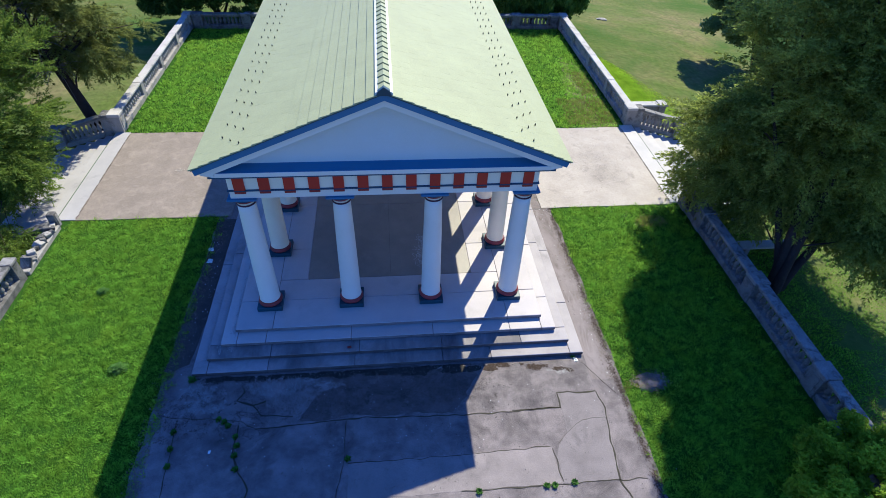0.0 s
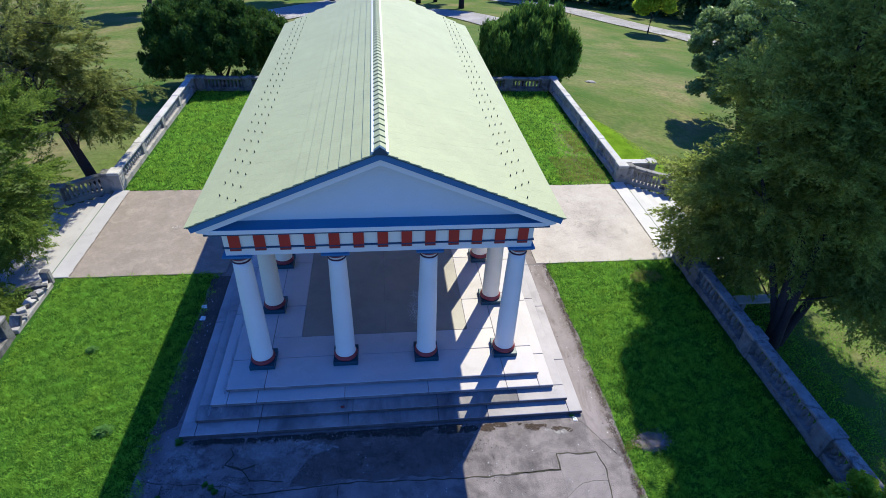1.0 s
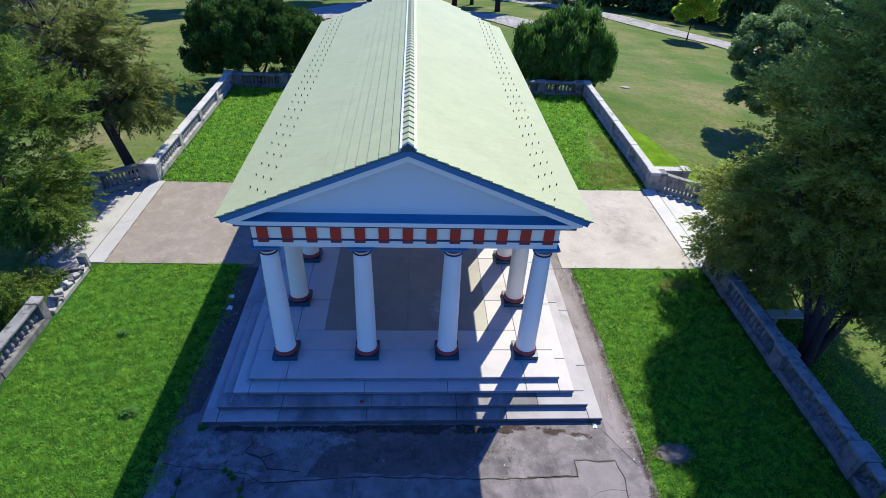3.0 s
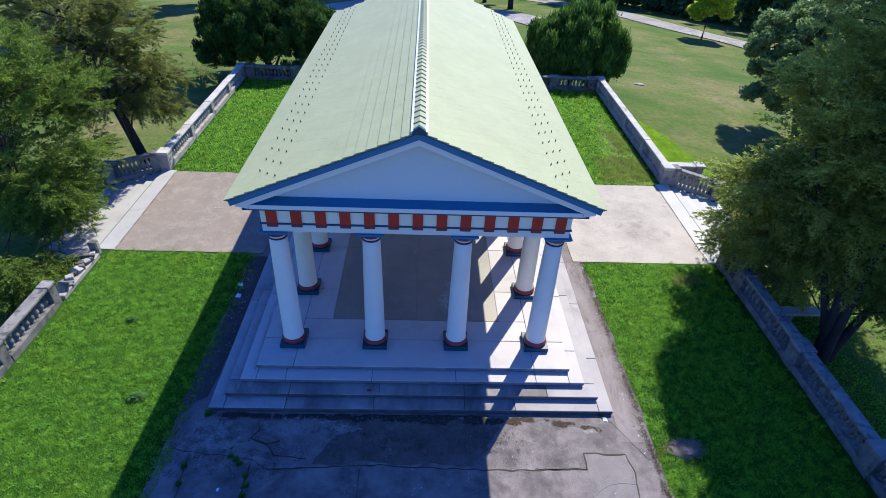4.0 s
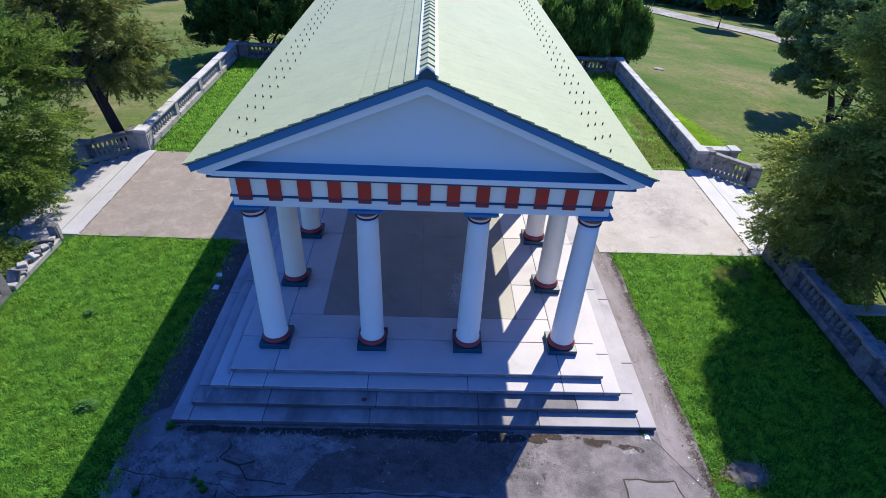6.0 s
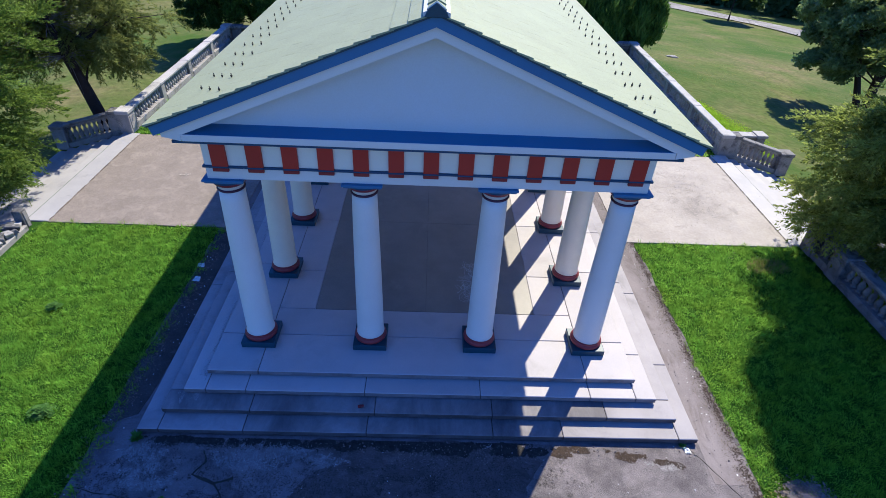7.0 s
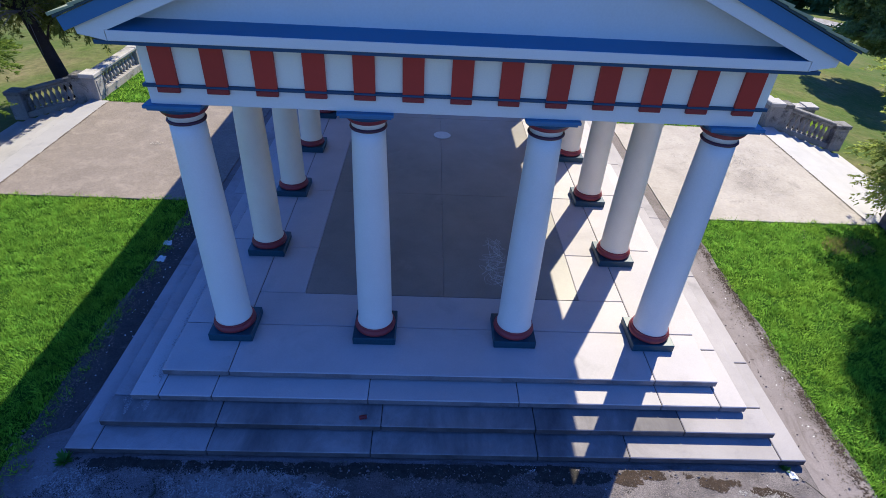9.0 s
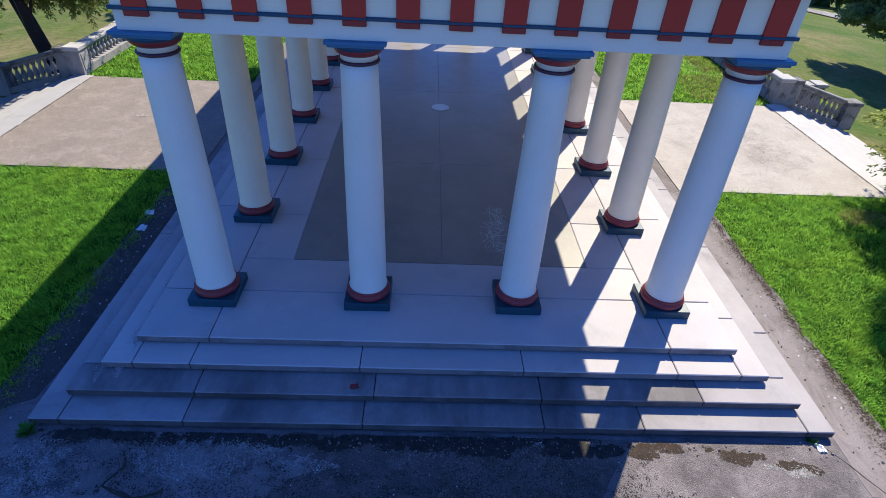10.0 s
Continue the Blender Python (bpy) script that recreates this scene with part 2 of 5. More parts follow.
TURF = mat("lawn_turf", (0.028, 0.070, 0.006), 0.95, (0.042, 0.10, 0.008), 0.8, 1.1, 40, 0.9, 0.05, spec=0.05)
FIELD = mat("mown_park_grass", (0.092, 0.125, 0.023), 0.95, (0.185, 0.152, 0.075), 0.9, 0.27, 3.2, 0.9, 0.06, stain=(0.060, 0.104, 0.016), stain_at=(0.40, 0.64), stain_scale=0.11, grain=0.24, spec=0.05)
ROAD = mat("light_grey_road", (0.52, 0.50, 0.50), 0.9, (0.32, 0.30, 0.29), 0.7, 0.3, 12, 0.2, 0.01)
BARK = mat("dark_bark", (0.042, 0.031, 0.025), 0.95, (0.026, 0.02, 0.017), 0.8, 3.0, 18, 0.9, 0.04)
DEADWOOD = mat("grey_dead_twig", (0.20, 0.18, 0.16), 0.9, (0.13, 0.115, 0.10), 0.7, 3.0, 20, 0.5, 0.01)
IRON = mat("black_iron", (0.02, 0.022, 0.02), 0.5, (0.03, 0.03, 0.028), 0.5, 5.0, 60, 0.1, 0.003, metal=0.3)
CRACK = mat("dark_crack_filling", (0.035, 0.03, 0.025), 0.95, (0.06, 0.06, 0.03), 0.7, 3.0, 40, 0.3, 0.01)
PAPER = mat("white_paper", (0.72, 0.72, 0.72), 0.7, (0.60, 0.60, 0.60), 0.5, 8, 60, 0.1, 0.004)
CANRED = mat("red_printed_metal", (0.20, 0.012, 0.015), 0.35, (0.03, 0.012, 0.014), 0.9, 22, 60, 0.05, 0.002)
METAL = mat("pale_metal_disc", (0.50, 0.52, 0.54), 0.45, (0.42, 0.44, 0.46), 0.6, 6, 60, 0.1, 0.003, metal=0.4)
BLADE = leaf_mat("grass_blades", (0.085, 0.180, 0.012), (0.44, 0.73, 0.057), 0.58, single=0.66, clump=4.0, spec=0.03, drift=(1.14, 0.98, 0.75))
STRAW = leaf_mat("dry_straw_blades", (0.17, 0.155, 0.04), (0.40, 0.37, 0.12), 0.4)
FIELDBLADE = leaf_mat("park_grass_blades", (0.13, 0.175, 0.022), (0.36, 0.34, 0.10), 0.5, single=0.35, clump=0.35)
LUSHBLADE = leaf_mat("lush_grass_blades", (0.25, 0.40, 0.008), (0.50, 0.68, 0.015), 0.5, single=0.4, clump=1.2)
# brighter copy for the sunlit yew; the darker one paints a shaded side
YEW_SUNLIT = leaf_mat("light_yew_leaves", (0.018, 0.056, 0.010), (0.20, 0.32, 0.045), 0.35, single=0.5)
YEW = leaf_mat("yew_leaves", (0.011, 0.035, 0.007), (0.105, 0.18, 0.026), 0.3)
CEDAR = leaf_mat("cedar_leaves", (0.095, 0.128, 0.022), (0.43, 0.50, 0.09), 0.64, 0.5, single=0.5, spec=0.2)
PINE = leaf_mat("pine_needles", (0.075, 0.102, 0.022), (0.34, 0.37, 0.085), 0.55)
LIME = leaf_mat("olive_green_leaves", (0.035, 0.078, 0.012), (0.29, 0.39, 0.045), 0.55, 0.5, single=0.5, spec=0.2)
SHRUB = leaf_mat("bright_green_leaves", (0.11, 0.20, 0.012), (0.50, 0.64, 0.045), 0.62)
WEED = leaf_mat("dark_weed_leaves", (0.034, 0.085, 0.013), (0.11, 0.22, 0.03), 0.3)
GOLD = leaf_mat("yellow_green_leaves", (0.34, 0.44, 0.015), (0.60, 0.68, 0.04), 0.65)
OAK = leaf_mat("dark_green_leaves", (0.055, 0.105, 0.03), (0.19, 0.27, 0.09), 0.45)
# lighter leaf tone raised so that sun glints are in the colour
OAKLEAF = leaf_mat("silvery_green_leaves", (0.07, 0.125, 0.032), (0.32, 0.41, 0.14), 0.46, 0.38, single=0.6, spec=0.25)
PALEPAVE = mat("pale_worn_paving", (0.245, 0.215, 0.21), 0.9, (0.155, 0.137, 0.134), 0.8, 1.2, 45, 0.4, 0.012, stain=(0.12, 0.108, 0.105), stain_at=(0.58, 0.76), stain_scale=1.5, grain=0.2)
BROWNMOSS = mat("brown_dried_moss", (0.050, 0.033, 0.021), 0.95, (0.028, 0.020, 0.014), 0.9, 5.0, 30, 0.4, 0.01, island=0.3)
CHIP = mat("crumbled_paving_chips", (0.24, 0.21, 0.195), 0.9, (0.12, 0.10, 0.09), 0.9, 1.4, 30, 0.3, 0.01, island=0.4)
DIRT = mat("brown_dirt_crumbs", (0.17, 0.135, 0.105), 0.95, (0.095, 0.08, 0.06), 0.9, 1.8, 30, 0.3, 0.01, island=0.4)
GRAVEL = mat("sandy_gravel_chips", (0.36, 0.32, 0.28), 0.9, (0.29, 0.26, 0.225), 0.9, 3.0, 30, 0.3, 0.01, island=0.45)


# ---- building blocks ----
def part(name, bm, material, parent=None, label="", smooth=False):
    me = bpy.data.meshes.new(name)
    bmesh.ops.recalc_face_normals(bm, faces=bm.faces)
    bm.to_mesh(me)
    bm.free()
    me.materials.append(material)
    if smooth:
        for p in me.polygons:
            p.use_smooth = True
    ob = new(name, me)
    ob.parent = parent
    return tagged(ob, label)


def again(ob, m, parent=None):
    """One more piece on the same mesh."""
    o = new(ob.name.split(".")[0], ob.data)
    o.parent = parent or ob.parent
    o.matrix_local = m
    return o


def thing(name, label, category, at=(0, 0, 0), group="", kind=""):
    ob = new(name)
    ob.location = at
    return tagged(ob, label, category, group, kind)


def hexa(bm, pts):
    v = [bm.verts.new(p) for p in pts]
    for f in ((0, 3, 2, 1), (4, 5, 6, 7), (0, 1, 5, 4), (1, 2, 6, 5), (2, 3, 7, 6), (3, 0, 4, 7)):
        bm.faces.new([v[i] for i in f])
    return bm


def box(bm, x0, x1, y0, y1, z0, z1):
    return hexa(bm, [(x0, y0, z0), (x1, y0, z0), (x1, y1, z0), (x0, y1, z0), (x0, y0, z1), (x1, y0, z1), (x1, y1, z1), (x0, y1, z1)])


def bevelled(bm, width=0.01, segments=1):
    bmesh.ops.bevel(bm, geom=bm.edges[:], offset=width, segments=segments, affect="EDGES", clamp_overlap=True)
    return bm


def lathe(bm, profile, segs=24):
    """Turns (radius, height) pairs round the z axis; closed at both ends."""
    rings = []
    for r, z in profile:
        rings.append([bm.verts.new((r * math.cos(2 * math.pi * i / segs), r * math.sin(2 * math.pi * i / segs), z)) for i in range(segs)])
    for a, b in zip(rings, rings[1:]):
        for i in range(segs):
            j = (i + 1) % segs
            bm.faces.new((a[i], a[j], b[j], b[i]))
    bm.faces.new(list(reversed(rings[0])))
    bm.faces.new(rings[-1])
    return bm


def prism(bm, outline, axis, a, b):
    """Extrudes a 2D outline along x ('x': outline is y, z), y ('y': x, z) or z ('z': x, y)."""
    put = {"x": lambda u, v, w: (w, u, v), "y": lambda u, v, w: (u, w, v), "z": lambda u, v, w: (u, v, w)}[axis]
    lo = [bm.verts.new(put(u, v, a)) for u, v in outline]
    hi = [bm.verts.new(put(u, v, b)) for u, v in outline]
    n = len(outline)
    bm.faces.new(lo)
    bm.faces.new(hi[::-1])
    for i in range(n):
        j = (i + 1) % n
        bm.faces.new((lo[i], hi[i], hi[j], lo[j]))
    return bm


def tube(bm, pts, radii, segs=8):
    rings = []
    for i, p in enumerate(pts):
        p = Vector(p)
        d = (Vector(pts[min(i + 1, len(pts) - 1)]) - Vector(pts[max(i - 1, 0)])).normalized()
        q = d.to_track_quat("Z", "Y")
        rings.append([bm.verts.new(p + q @ Vector((radii[i] * math.cos(2 * math.pi * k / segs), radii[i] * math.sin(2 * math.pi * k / segs), 0))) for k in range(segs)])
    for a, b in zip(rings, rings[1:]):
        for k in range(segs):
            j = (k + 1) % segs
            bm.faces.new((a[k], a[j], b[j], b[k]))
    bm.faces.new(rings[0][::-1])
    bm.faces.new(rings[-1])


def cloud(name, verts, faces_per, material, parent=None, smooth=False):
    """One mesh from a numpy array of shape (pieces, corners, 3); each piece is one face, or two for six corners."""
    n, k = verts.shape[:2]
    me = bpy.data.meshes.new(name)
    me.vertices.add(n * k)
    me.vertices.foreach_set("co", verts.astype(np.float32).ravel())
    me.loops.add(n * k)
    me.loops.foreach_set("vertex_index", np.arange(n * k, dtype=np.int32))
    me.polygons.add(n)
    me.polygons.foreach_set("loop_start", np.arange(0, n * k, k, dtype=np.int32))
    me.update(calc_edges=True)
    me.materials.append(material)
    ob = new(name, me)
    ob.parent = parent
    return ob


rng = np.random.default_rng(7)

# ---- ground ----
OUT = -0.9          # the park round the terrace lies lower
TX, TY0, TY1 = 11.8, -16.0, 25.2   # middle lines of the balustrades


def ground_height(x, y):
    """Level round the terrace, then falling away to the road and the woods."""
    d = max(0.0, math.hypot(max(0, abs(x) - 12), max(0, y - 25.4)) - 2.5)
    return OUT - (0.12 if x > 0 else 0.085) * min(d, 110) + 0.25 * noise.noise((x * 0.05, y * 0.05, 0.3)) * min(1, d / 15)


bm = bmesh.new()
xs = [-900, -400, -200, -130] + [i * 2.5 for i in range(-38, 39)] + [130, 200, 400, 900]
ys = [-600, -200, -80] + [i * 2.5 for i in range(-12, 54)] + [170, 240, 400, 900]
grid = [[bm.verts.new((x, y, ground_height(x, y))) for x in xs] for y in ys]
for j in range(len(ys) - 1):
    for i in range(len(xs) - 1):
        bm.faces.new((grid[j][i], grid[j][i + 1], grid[j + 1][i + 1], grid[j + 1][i]))
tagged(part("ground", bm, FIELD, smooth=True), "mown park grass with dry yellow patches", "ground", kind="structure")

# the raised terrace and its lawn
bm = bmesh.new()
box(bm, -12.05, 12.05, TY0 - 2, 25.45, OUT - 0.3, -0.08)
tagged(part("terrace_wall", bm, STONE), "weathered stone retaining wall of the raised terrace", "retaining wall", kind="structure")
bm = bmesh.new()
box(bm, -12.0, 12.0, TY0 - 1.9, 25.4, -0.07, -0.02)
tagged(part("lawn", bm, TURF), "thick bright green terrace lawn", "lawn", kind="structure")


def ragged(points, step, wobble, seed):
    """A closed outline with uneven edges."""
    out = []
    for i, (x0, y0) in enumerate(points):
        x1, y1 = points[(i + 1) % len(points)]
        n = max(1, int(math.hypot(x1 - x0, y1 - y0) / step))
        for k in range(n):
            x, y = x0 + (x1 - x0) * k / n, y0 + (y1 - y0) * k / n
            w = noise.noise_vector((x * 1.3, y * 1.3, seed)) * wobble + noise.noise_vector((x * 5, y * 5, seed)) * wobble * 0.5
            out.append((x + w.x, y + w.y) if k else (x, y))
    return out


def sheet(name, outline, z0, z1, material, label, category, parent=None):
    bm = bmesh.new()
    prism(bm, outline, "z", z0, z1)
    ob = part(name, bm, material, parent)
    return tagged(ob, label, category, kind="structure") if not parent else ob


sheet("soil_strip", ragged([(-6.3, -1.6), (6.05, -1.6), (6.05, 20.3), (-6.15, 20.3)], 0.25, 0.10, 3), -0.06, -0.008, SOIL, "bare soil strip round the temple steps", "soil")
PAVE = sheet("pavement", ragged([(-6.35, -17.5), (6.42, -17.5), (6.42, -1.3), (6.38, 2.4), (6.32, 6.0), (5.44, 6.0), (5.44, -1.05), (-5.44, -1.05), (-5.44, 2.0), (-5.75, 1.5), (-6.3, -1.0)], 0.25, 0.07, 5), -0.06, 0.0, ASPHALT, "cracked grey paving before the temple steps", "pavement")
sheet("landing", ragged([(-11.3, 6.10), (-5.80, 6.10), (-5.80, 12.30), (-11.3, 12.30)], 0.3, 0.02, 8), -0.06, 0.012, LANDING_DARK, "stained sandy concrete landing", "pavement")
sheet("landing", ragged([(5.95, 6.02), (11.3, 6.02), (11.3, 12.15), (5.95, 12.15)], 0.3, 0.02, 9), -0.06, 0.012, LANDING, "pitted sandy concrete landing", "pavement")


def lush_edge(y):
    """How far from the wall the lush grass reaches."""
    return 12.2 + 4.1 * max(0.0, min(1.0, (25.2 - y) / 8.0)) ** 0.8


sheet("dry_turf", ragged([(9.3, 12.25), (11.35, 12.3), (11.35, 19.0), (10.4, 20.5), (9.6, 16.0)], 0.3, 0.3, 14), -0.03, -0.012, DRYTURF, "dry brown turf beside the balustrade", "grass")


def road(name, pts, width, label):
    """A strip of tarmac laid over the sloping park, with a low edge."""
    bm = bmesh.new()
    rows = []
    for i, p in enumerate(pts):
        a, b = Vector(pts[max(0, i - 1)]), Vector(pts[min(len(pts) - 1, i + 1)])
        n = Vector((-(b - a).y, (b - a).x)).normalized()
        row = []
        for k in (-0.5, -0.25, 0, 0.25, 0.5):
            q = Vector(p) + n * width * k
            row.append(bm.verts.new((q.x, q.y, ground_height(q.x, q.y) + 0.10)))
        rows.append(row)
    for r, q in zip(rows, rows[1:]):
        for k in range(4):
            bm.faces.new((r[k], r[k + 1], q[k + 1], q[k]))
    bmesh.ops.solidify(bm, geom=bm.faces[:], thickness=0.3)
    tagged(part(name, bm, ROAD), label, "road", kind="structure")


def bow(points, n=12):
    """A smooth line through the given points."""
    out = []
    for i in range(len(points) - 1):
        p = [Vector(points[max(0, min(len(points) - 1, i + k))]) for k in (-1, 0, 1, 2)]
        for s in range(n):
            t = s / n
            out.append(tuple(0.5 * (2 * p[1] + (p[2] - p[0]) * t + (2 * p[0] - 5 * p[1] + 4 * p[2] - p[3]) * t * t + (3 * p[1] - p[0] - 3 * p[2] + p[3]) * t ** 3)))
    return out + [tuple(points[-1])]


road("road", bow(((-19, 50), (-12, 60.5), (-3, 74), (5, 79), (11.5, 76), (17.0, 61))), 6.5, "curved light grey park drive")
road("road", bow(((-2, 116), (18, 108), (32, 92), (36, 80), (39, 70), (42.3, 62), (44.2, 54), (44.6, 44), (44, 30))), 6.5, "light grey park road dappled with shade")

# ---- temple ----
temple = thing("temple", "small classical temple pavilion with white columns and green tiled roof", "temple")
FZ = 0.62
LEVELS = ((5.53, -1.05, 0.155), (5.17, -0.69, 0.31), (4.83, -0.32, 0.465), (4.46, 0.05, FZ))
AX = (-3.57, -1.19, 1.19, 3.57)
BAY, Y0, NY = 2.36, 1.05, 8
AY = [Y0 + BAY * i for i in range(NY)]
YB = AY[-1] + Y0      # rear edge of the floor


def empty_part(name, parent, label=""):
    ob = new(name)
    ob.parent = parent
    return tagged(ob, label)


platform = empty_part("platform", temple, "four stepped courses of pale grey concrete slabs")
# dark core paints the shade in the gaps below the step noses
bm = bmesh.new()
for w, y, z in LEVELS:
    box(bm, -w + 0.05, w - 0.05, y + 0.05, YB - y - 0.05, z - 0.155 - 0.02, z - 0.05)
part("core", bm, CRACK, platform)


def slab(x0, x1, y0, y1, z0, z1, parent, gap=0.005, material=None, name="slab", bev=0.012, face=None):
    bm = bmesh.new()
    box(bm, x0 + gap, x1 - gap, y0 + gap, y1 - gap, z0, z1)
    bevelled(bm, bev)
    ob = part(name, bm, material or STEP, parent)
    # upright faces take the colour with their shade painted in
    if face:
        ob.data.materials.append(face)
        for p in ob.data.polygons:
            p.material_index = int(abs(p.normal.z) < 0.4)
    return ob


FRONT = (
    (-5.13, -3.50, -1.10, 1.40, 2.80, 5.13),
    (-3.44, -0.97, 1.40, 3.73),
    (-4.40, -3.60, -1.20, 1.17, 3.45, 4.40),
    (-3.42, 3.42),
)
for k, (w, y, z) in enumerate(LEVELS):
    inner_w = LEVELS[k + 1][0] - 0.12 if k < 3 else 3.42
    inner_y = LEVELS[k + 1][1] + 0.12 if k < 3 else 1.13
    cuts = [-w, *FRONT[k], w]
    corner = {-1: 3.30, 1: 0.92} if k in (0, 2) else {-1: inner_y, 1: inner_y}
    for a, b in zip(cuts, cuts[1:]):
        back = corner[-1] if a == -w else corner[1] if b == w else inner_y
        # paler slabs at the sunlit right end; the dark middle has shade painted in
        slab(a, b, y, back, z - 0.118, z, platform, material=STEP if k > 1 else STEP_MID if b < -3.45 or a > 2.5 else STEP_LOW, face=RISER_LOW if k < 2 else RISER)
        slab(a, b, YB - inner_y, YB - y, z - 0.118, z, platform)
    for s in (-1, 1):
        side = [corner[s]] + [v for v in (u + 0.25 * (k % 2) for u in AY[1:-1]) if v > corner[s] + 0.6] + [YB - inner_y]
        for a, b in zip(side, side[1:]):
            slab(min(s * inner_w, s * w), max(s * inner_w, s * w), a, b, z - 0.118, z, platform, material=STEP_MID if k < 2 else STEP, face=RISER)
# inner floor band and the coated middle
for a, b in zip(AX, AX[1:]):
    slab(max(a, -3.42), min(b, 3.42), 1.13, 1.98, FZ - 0.1, FZ, platform)
    slab(max(a, -3.42), min(b, 3.42), YB - 1.98, YB - 1.13, FZ - 0.1, FZ, platform)
band = [1.98] + AY[1:-1] + [YB - 1.98]
for s in (-1, 1):
    for a, b in zip(band, band[1:]):
        slab(min(s * 2.58, s * 3.42), max(s * 2.58, s * 3.42), a, b, FZ - 0.1, FZ, platform)
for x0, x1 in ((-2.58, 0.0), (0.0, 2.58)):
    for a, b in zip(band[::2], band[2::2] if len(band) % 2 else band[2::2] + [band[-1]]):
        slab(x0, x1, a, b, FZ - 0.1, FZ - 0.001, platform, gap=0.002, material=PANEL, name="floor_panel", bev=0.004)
bm = bmesh.new()
lathe(bm, [(0.25, 0), (0.25, 0.012), (0.24, 0.018)], 32)
disc = part("floor_disc", bm, METAL, platform, "pale round metal plate set in the floor")
disc.location = (0.04, 9.23, FZ - 0.002)

CHALK = mat("pale_chalk", (0.50, 0.50, 0.48), 0.9, (0.32, 0.32, 0.31), 0.8, 12, 60, 0.1, 0.002)
bm = bmesh.new()
for seed in range(6):
    drawn = []
    for i in range(46):
        w = noise.noise_vector((i * 0.21, seed * 7.3, 1.0))
        drawn.append((1.06 + 0.42 * w.x + 0.10 * math.cos(i * 0.9 + seed), 2.5 + 0.25 * seed + 0.40 * w.y + 0.09 * math.sin(i * 0.9 + seed), FZ + 0.0005))
    tube(bm, drawn, [0.003 + 0.006 * abs(noise.noise((i * 0.4, seed, 5))) for i in range(46)], 4)
for v in bm.verts:
    v.co.z = FZ + 0.0005 + (v.co.z - FZ - 0.0005) * 0.2
part("chalk_marks", bm, CHALK, platform, "faint pale chalk scribble on the floor")

# columns
H = 4.08


def build_column(shaft_paint, label):
    column = empty_part("column", temple, label)
    bm = bmesh.new()
    box(bm, -0.357, 0.357, -0.357, 0.357, 0, 0.15)
    part("plinth", bevelled(bm, 0.012), GREEN, column, "dark green plinth")
    bm = bmesh.new()
    lathe(bm, [(0.31, 0.15), (0.335, 0.17), (0.345, 0.20), (0.335, 0.235), (0.315, 0.252), (0.312, 0.262), (0.318, 0.275), (0.312, 0.295), (0.295, 0.305)], 40)
    part("torus", bm, TORUS, column, "dull red torus", True)
    bm = bmesh.new()
    prof = [(0.30, 0.30), (0.288, 0.33), (0.283, 0.37)]
    for i in range(1, 15):
        u = i / 14
        prof.append((0.283 - 0.055 * u ** 1.5, 0.37 + (3.79 - 0.37) * u))
    part("shaft", lathe(bm, prof, 40), shaft_paint, column, "", True)
    bm = bmesh.new()
    lathe(bm, [(0.226, 3.765), (0.245, 3.77), (0.253, 3.787), (0.245, 3.804), (0.226, 3.81)], 36)
    part("astragal", bm, RINGPAINT, column, "blackish maroon ring", True)
    bm = bmesh.new()
    lathe(bm, [(0.226, 3.805), (0.226, 3.865), (0.232, 3.875)], 36)
    part("necking", bm, shaft_paint, column, "", True)
    # duller red here paints the shade under the abacus
    bm = bmesh.new()
    lathe(bm, [(0.232, 3.87), (0.262, 3.885), (0.290, 3.915), (0.305, 3.945), (0.308, 3.955)], 36)
    part("echinus", bm, TORUS, column, "echinus in red dulled for the abacus shade", True)
    bm = bmesh.new()
    lathe(bm, [(0.308, 3.953), (0.318, 3.962), (0.324, 3.985), (0.322, 4.004)], 36)
    part("fillet", bm, NAVY, column, "dark blue ring under the abacus", True)
    bm = bmesh.new()
    box(bm, -0.325, 0.325, -0.325, 0.325, 4.0, 4.035)
    box(bm, -0.355, 0.355, -0.355, 0.355, 4.036, 4.08)
    part("abacus", bevelled(bm, 0.006), BLUE, column, "cobalt blue abacus")
    return column


places = [(x, AY[0]) for x in AX] + [(x, y) for y in AY[1:-1] for x in (AX[0], AX[3])] + [(x, AY[-1]) for x in AX]
for row, paint, label in ((places[:4], SHAFT, "smooth white column with red torus and dark green plinth"), (places[4:], SHAFT_CREAM, "smooth cream column with red torus and dark green plinth")):
    first = build_column(paint, label)
    first.location = (*row[0], FZ)
    for x, y in row[1:]:
        copy_thing(first, pose(x, y, FZ))

# entablature: a ring of four beams
AZ, EZ = FZ + H, 5.53
FX, FY = 3.83, 0.77           # outer faces
YR = YB - FY
beam = empty_part("entablature", temple, "cream architrave and frieze with red blocks and blue bands")


def ring(name, out, z0, z1, material, label="", inner=0.62, parent=None):
    """Four butted bars round the building; out: how far proud of the frieze."""
    for a in ((-FX - out, FX + out, FY - out, FY + inner), (-FX - out, FX + out, YR - inner, YR + out)):
        bm = bmesh.new()
        box(bm, *a, z0, z1)
        part(name, bevelled(bm, 0.004), material, parent or beam, label)
    for s in (-1, 1):
        bm = bmesh.new()
        box(bm, min(s * (FX + out), s * (FX - inner)), max(s * (FX + out), s * (FX - inner)), FY + inner, YR - inner, z0, z1)
        part(name, bevelled(bm, 0.004), material, parent or beam, label)


ring("architrave", 0.0, AZ, 4.92, WHITE)
ring("taenia", 0.035, 4.92, 4.96, NAVY, "dark blue band")
ring("frieze", 0.002, 4.96, 5.43, FRIEZE)
ring("bed_mould", 0.06, 5.43, 5.485, NAVY, "dark blue moulding")
ring("drip_mould", 0.30, 5.485, EZ, NAVY, "dark blue drip edge")
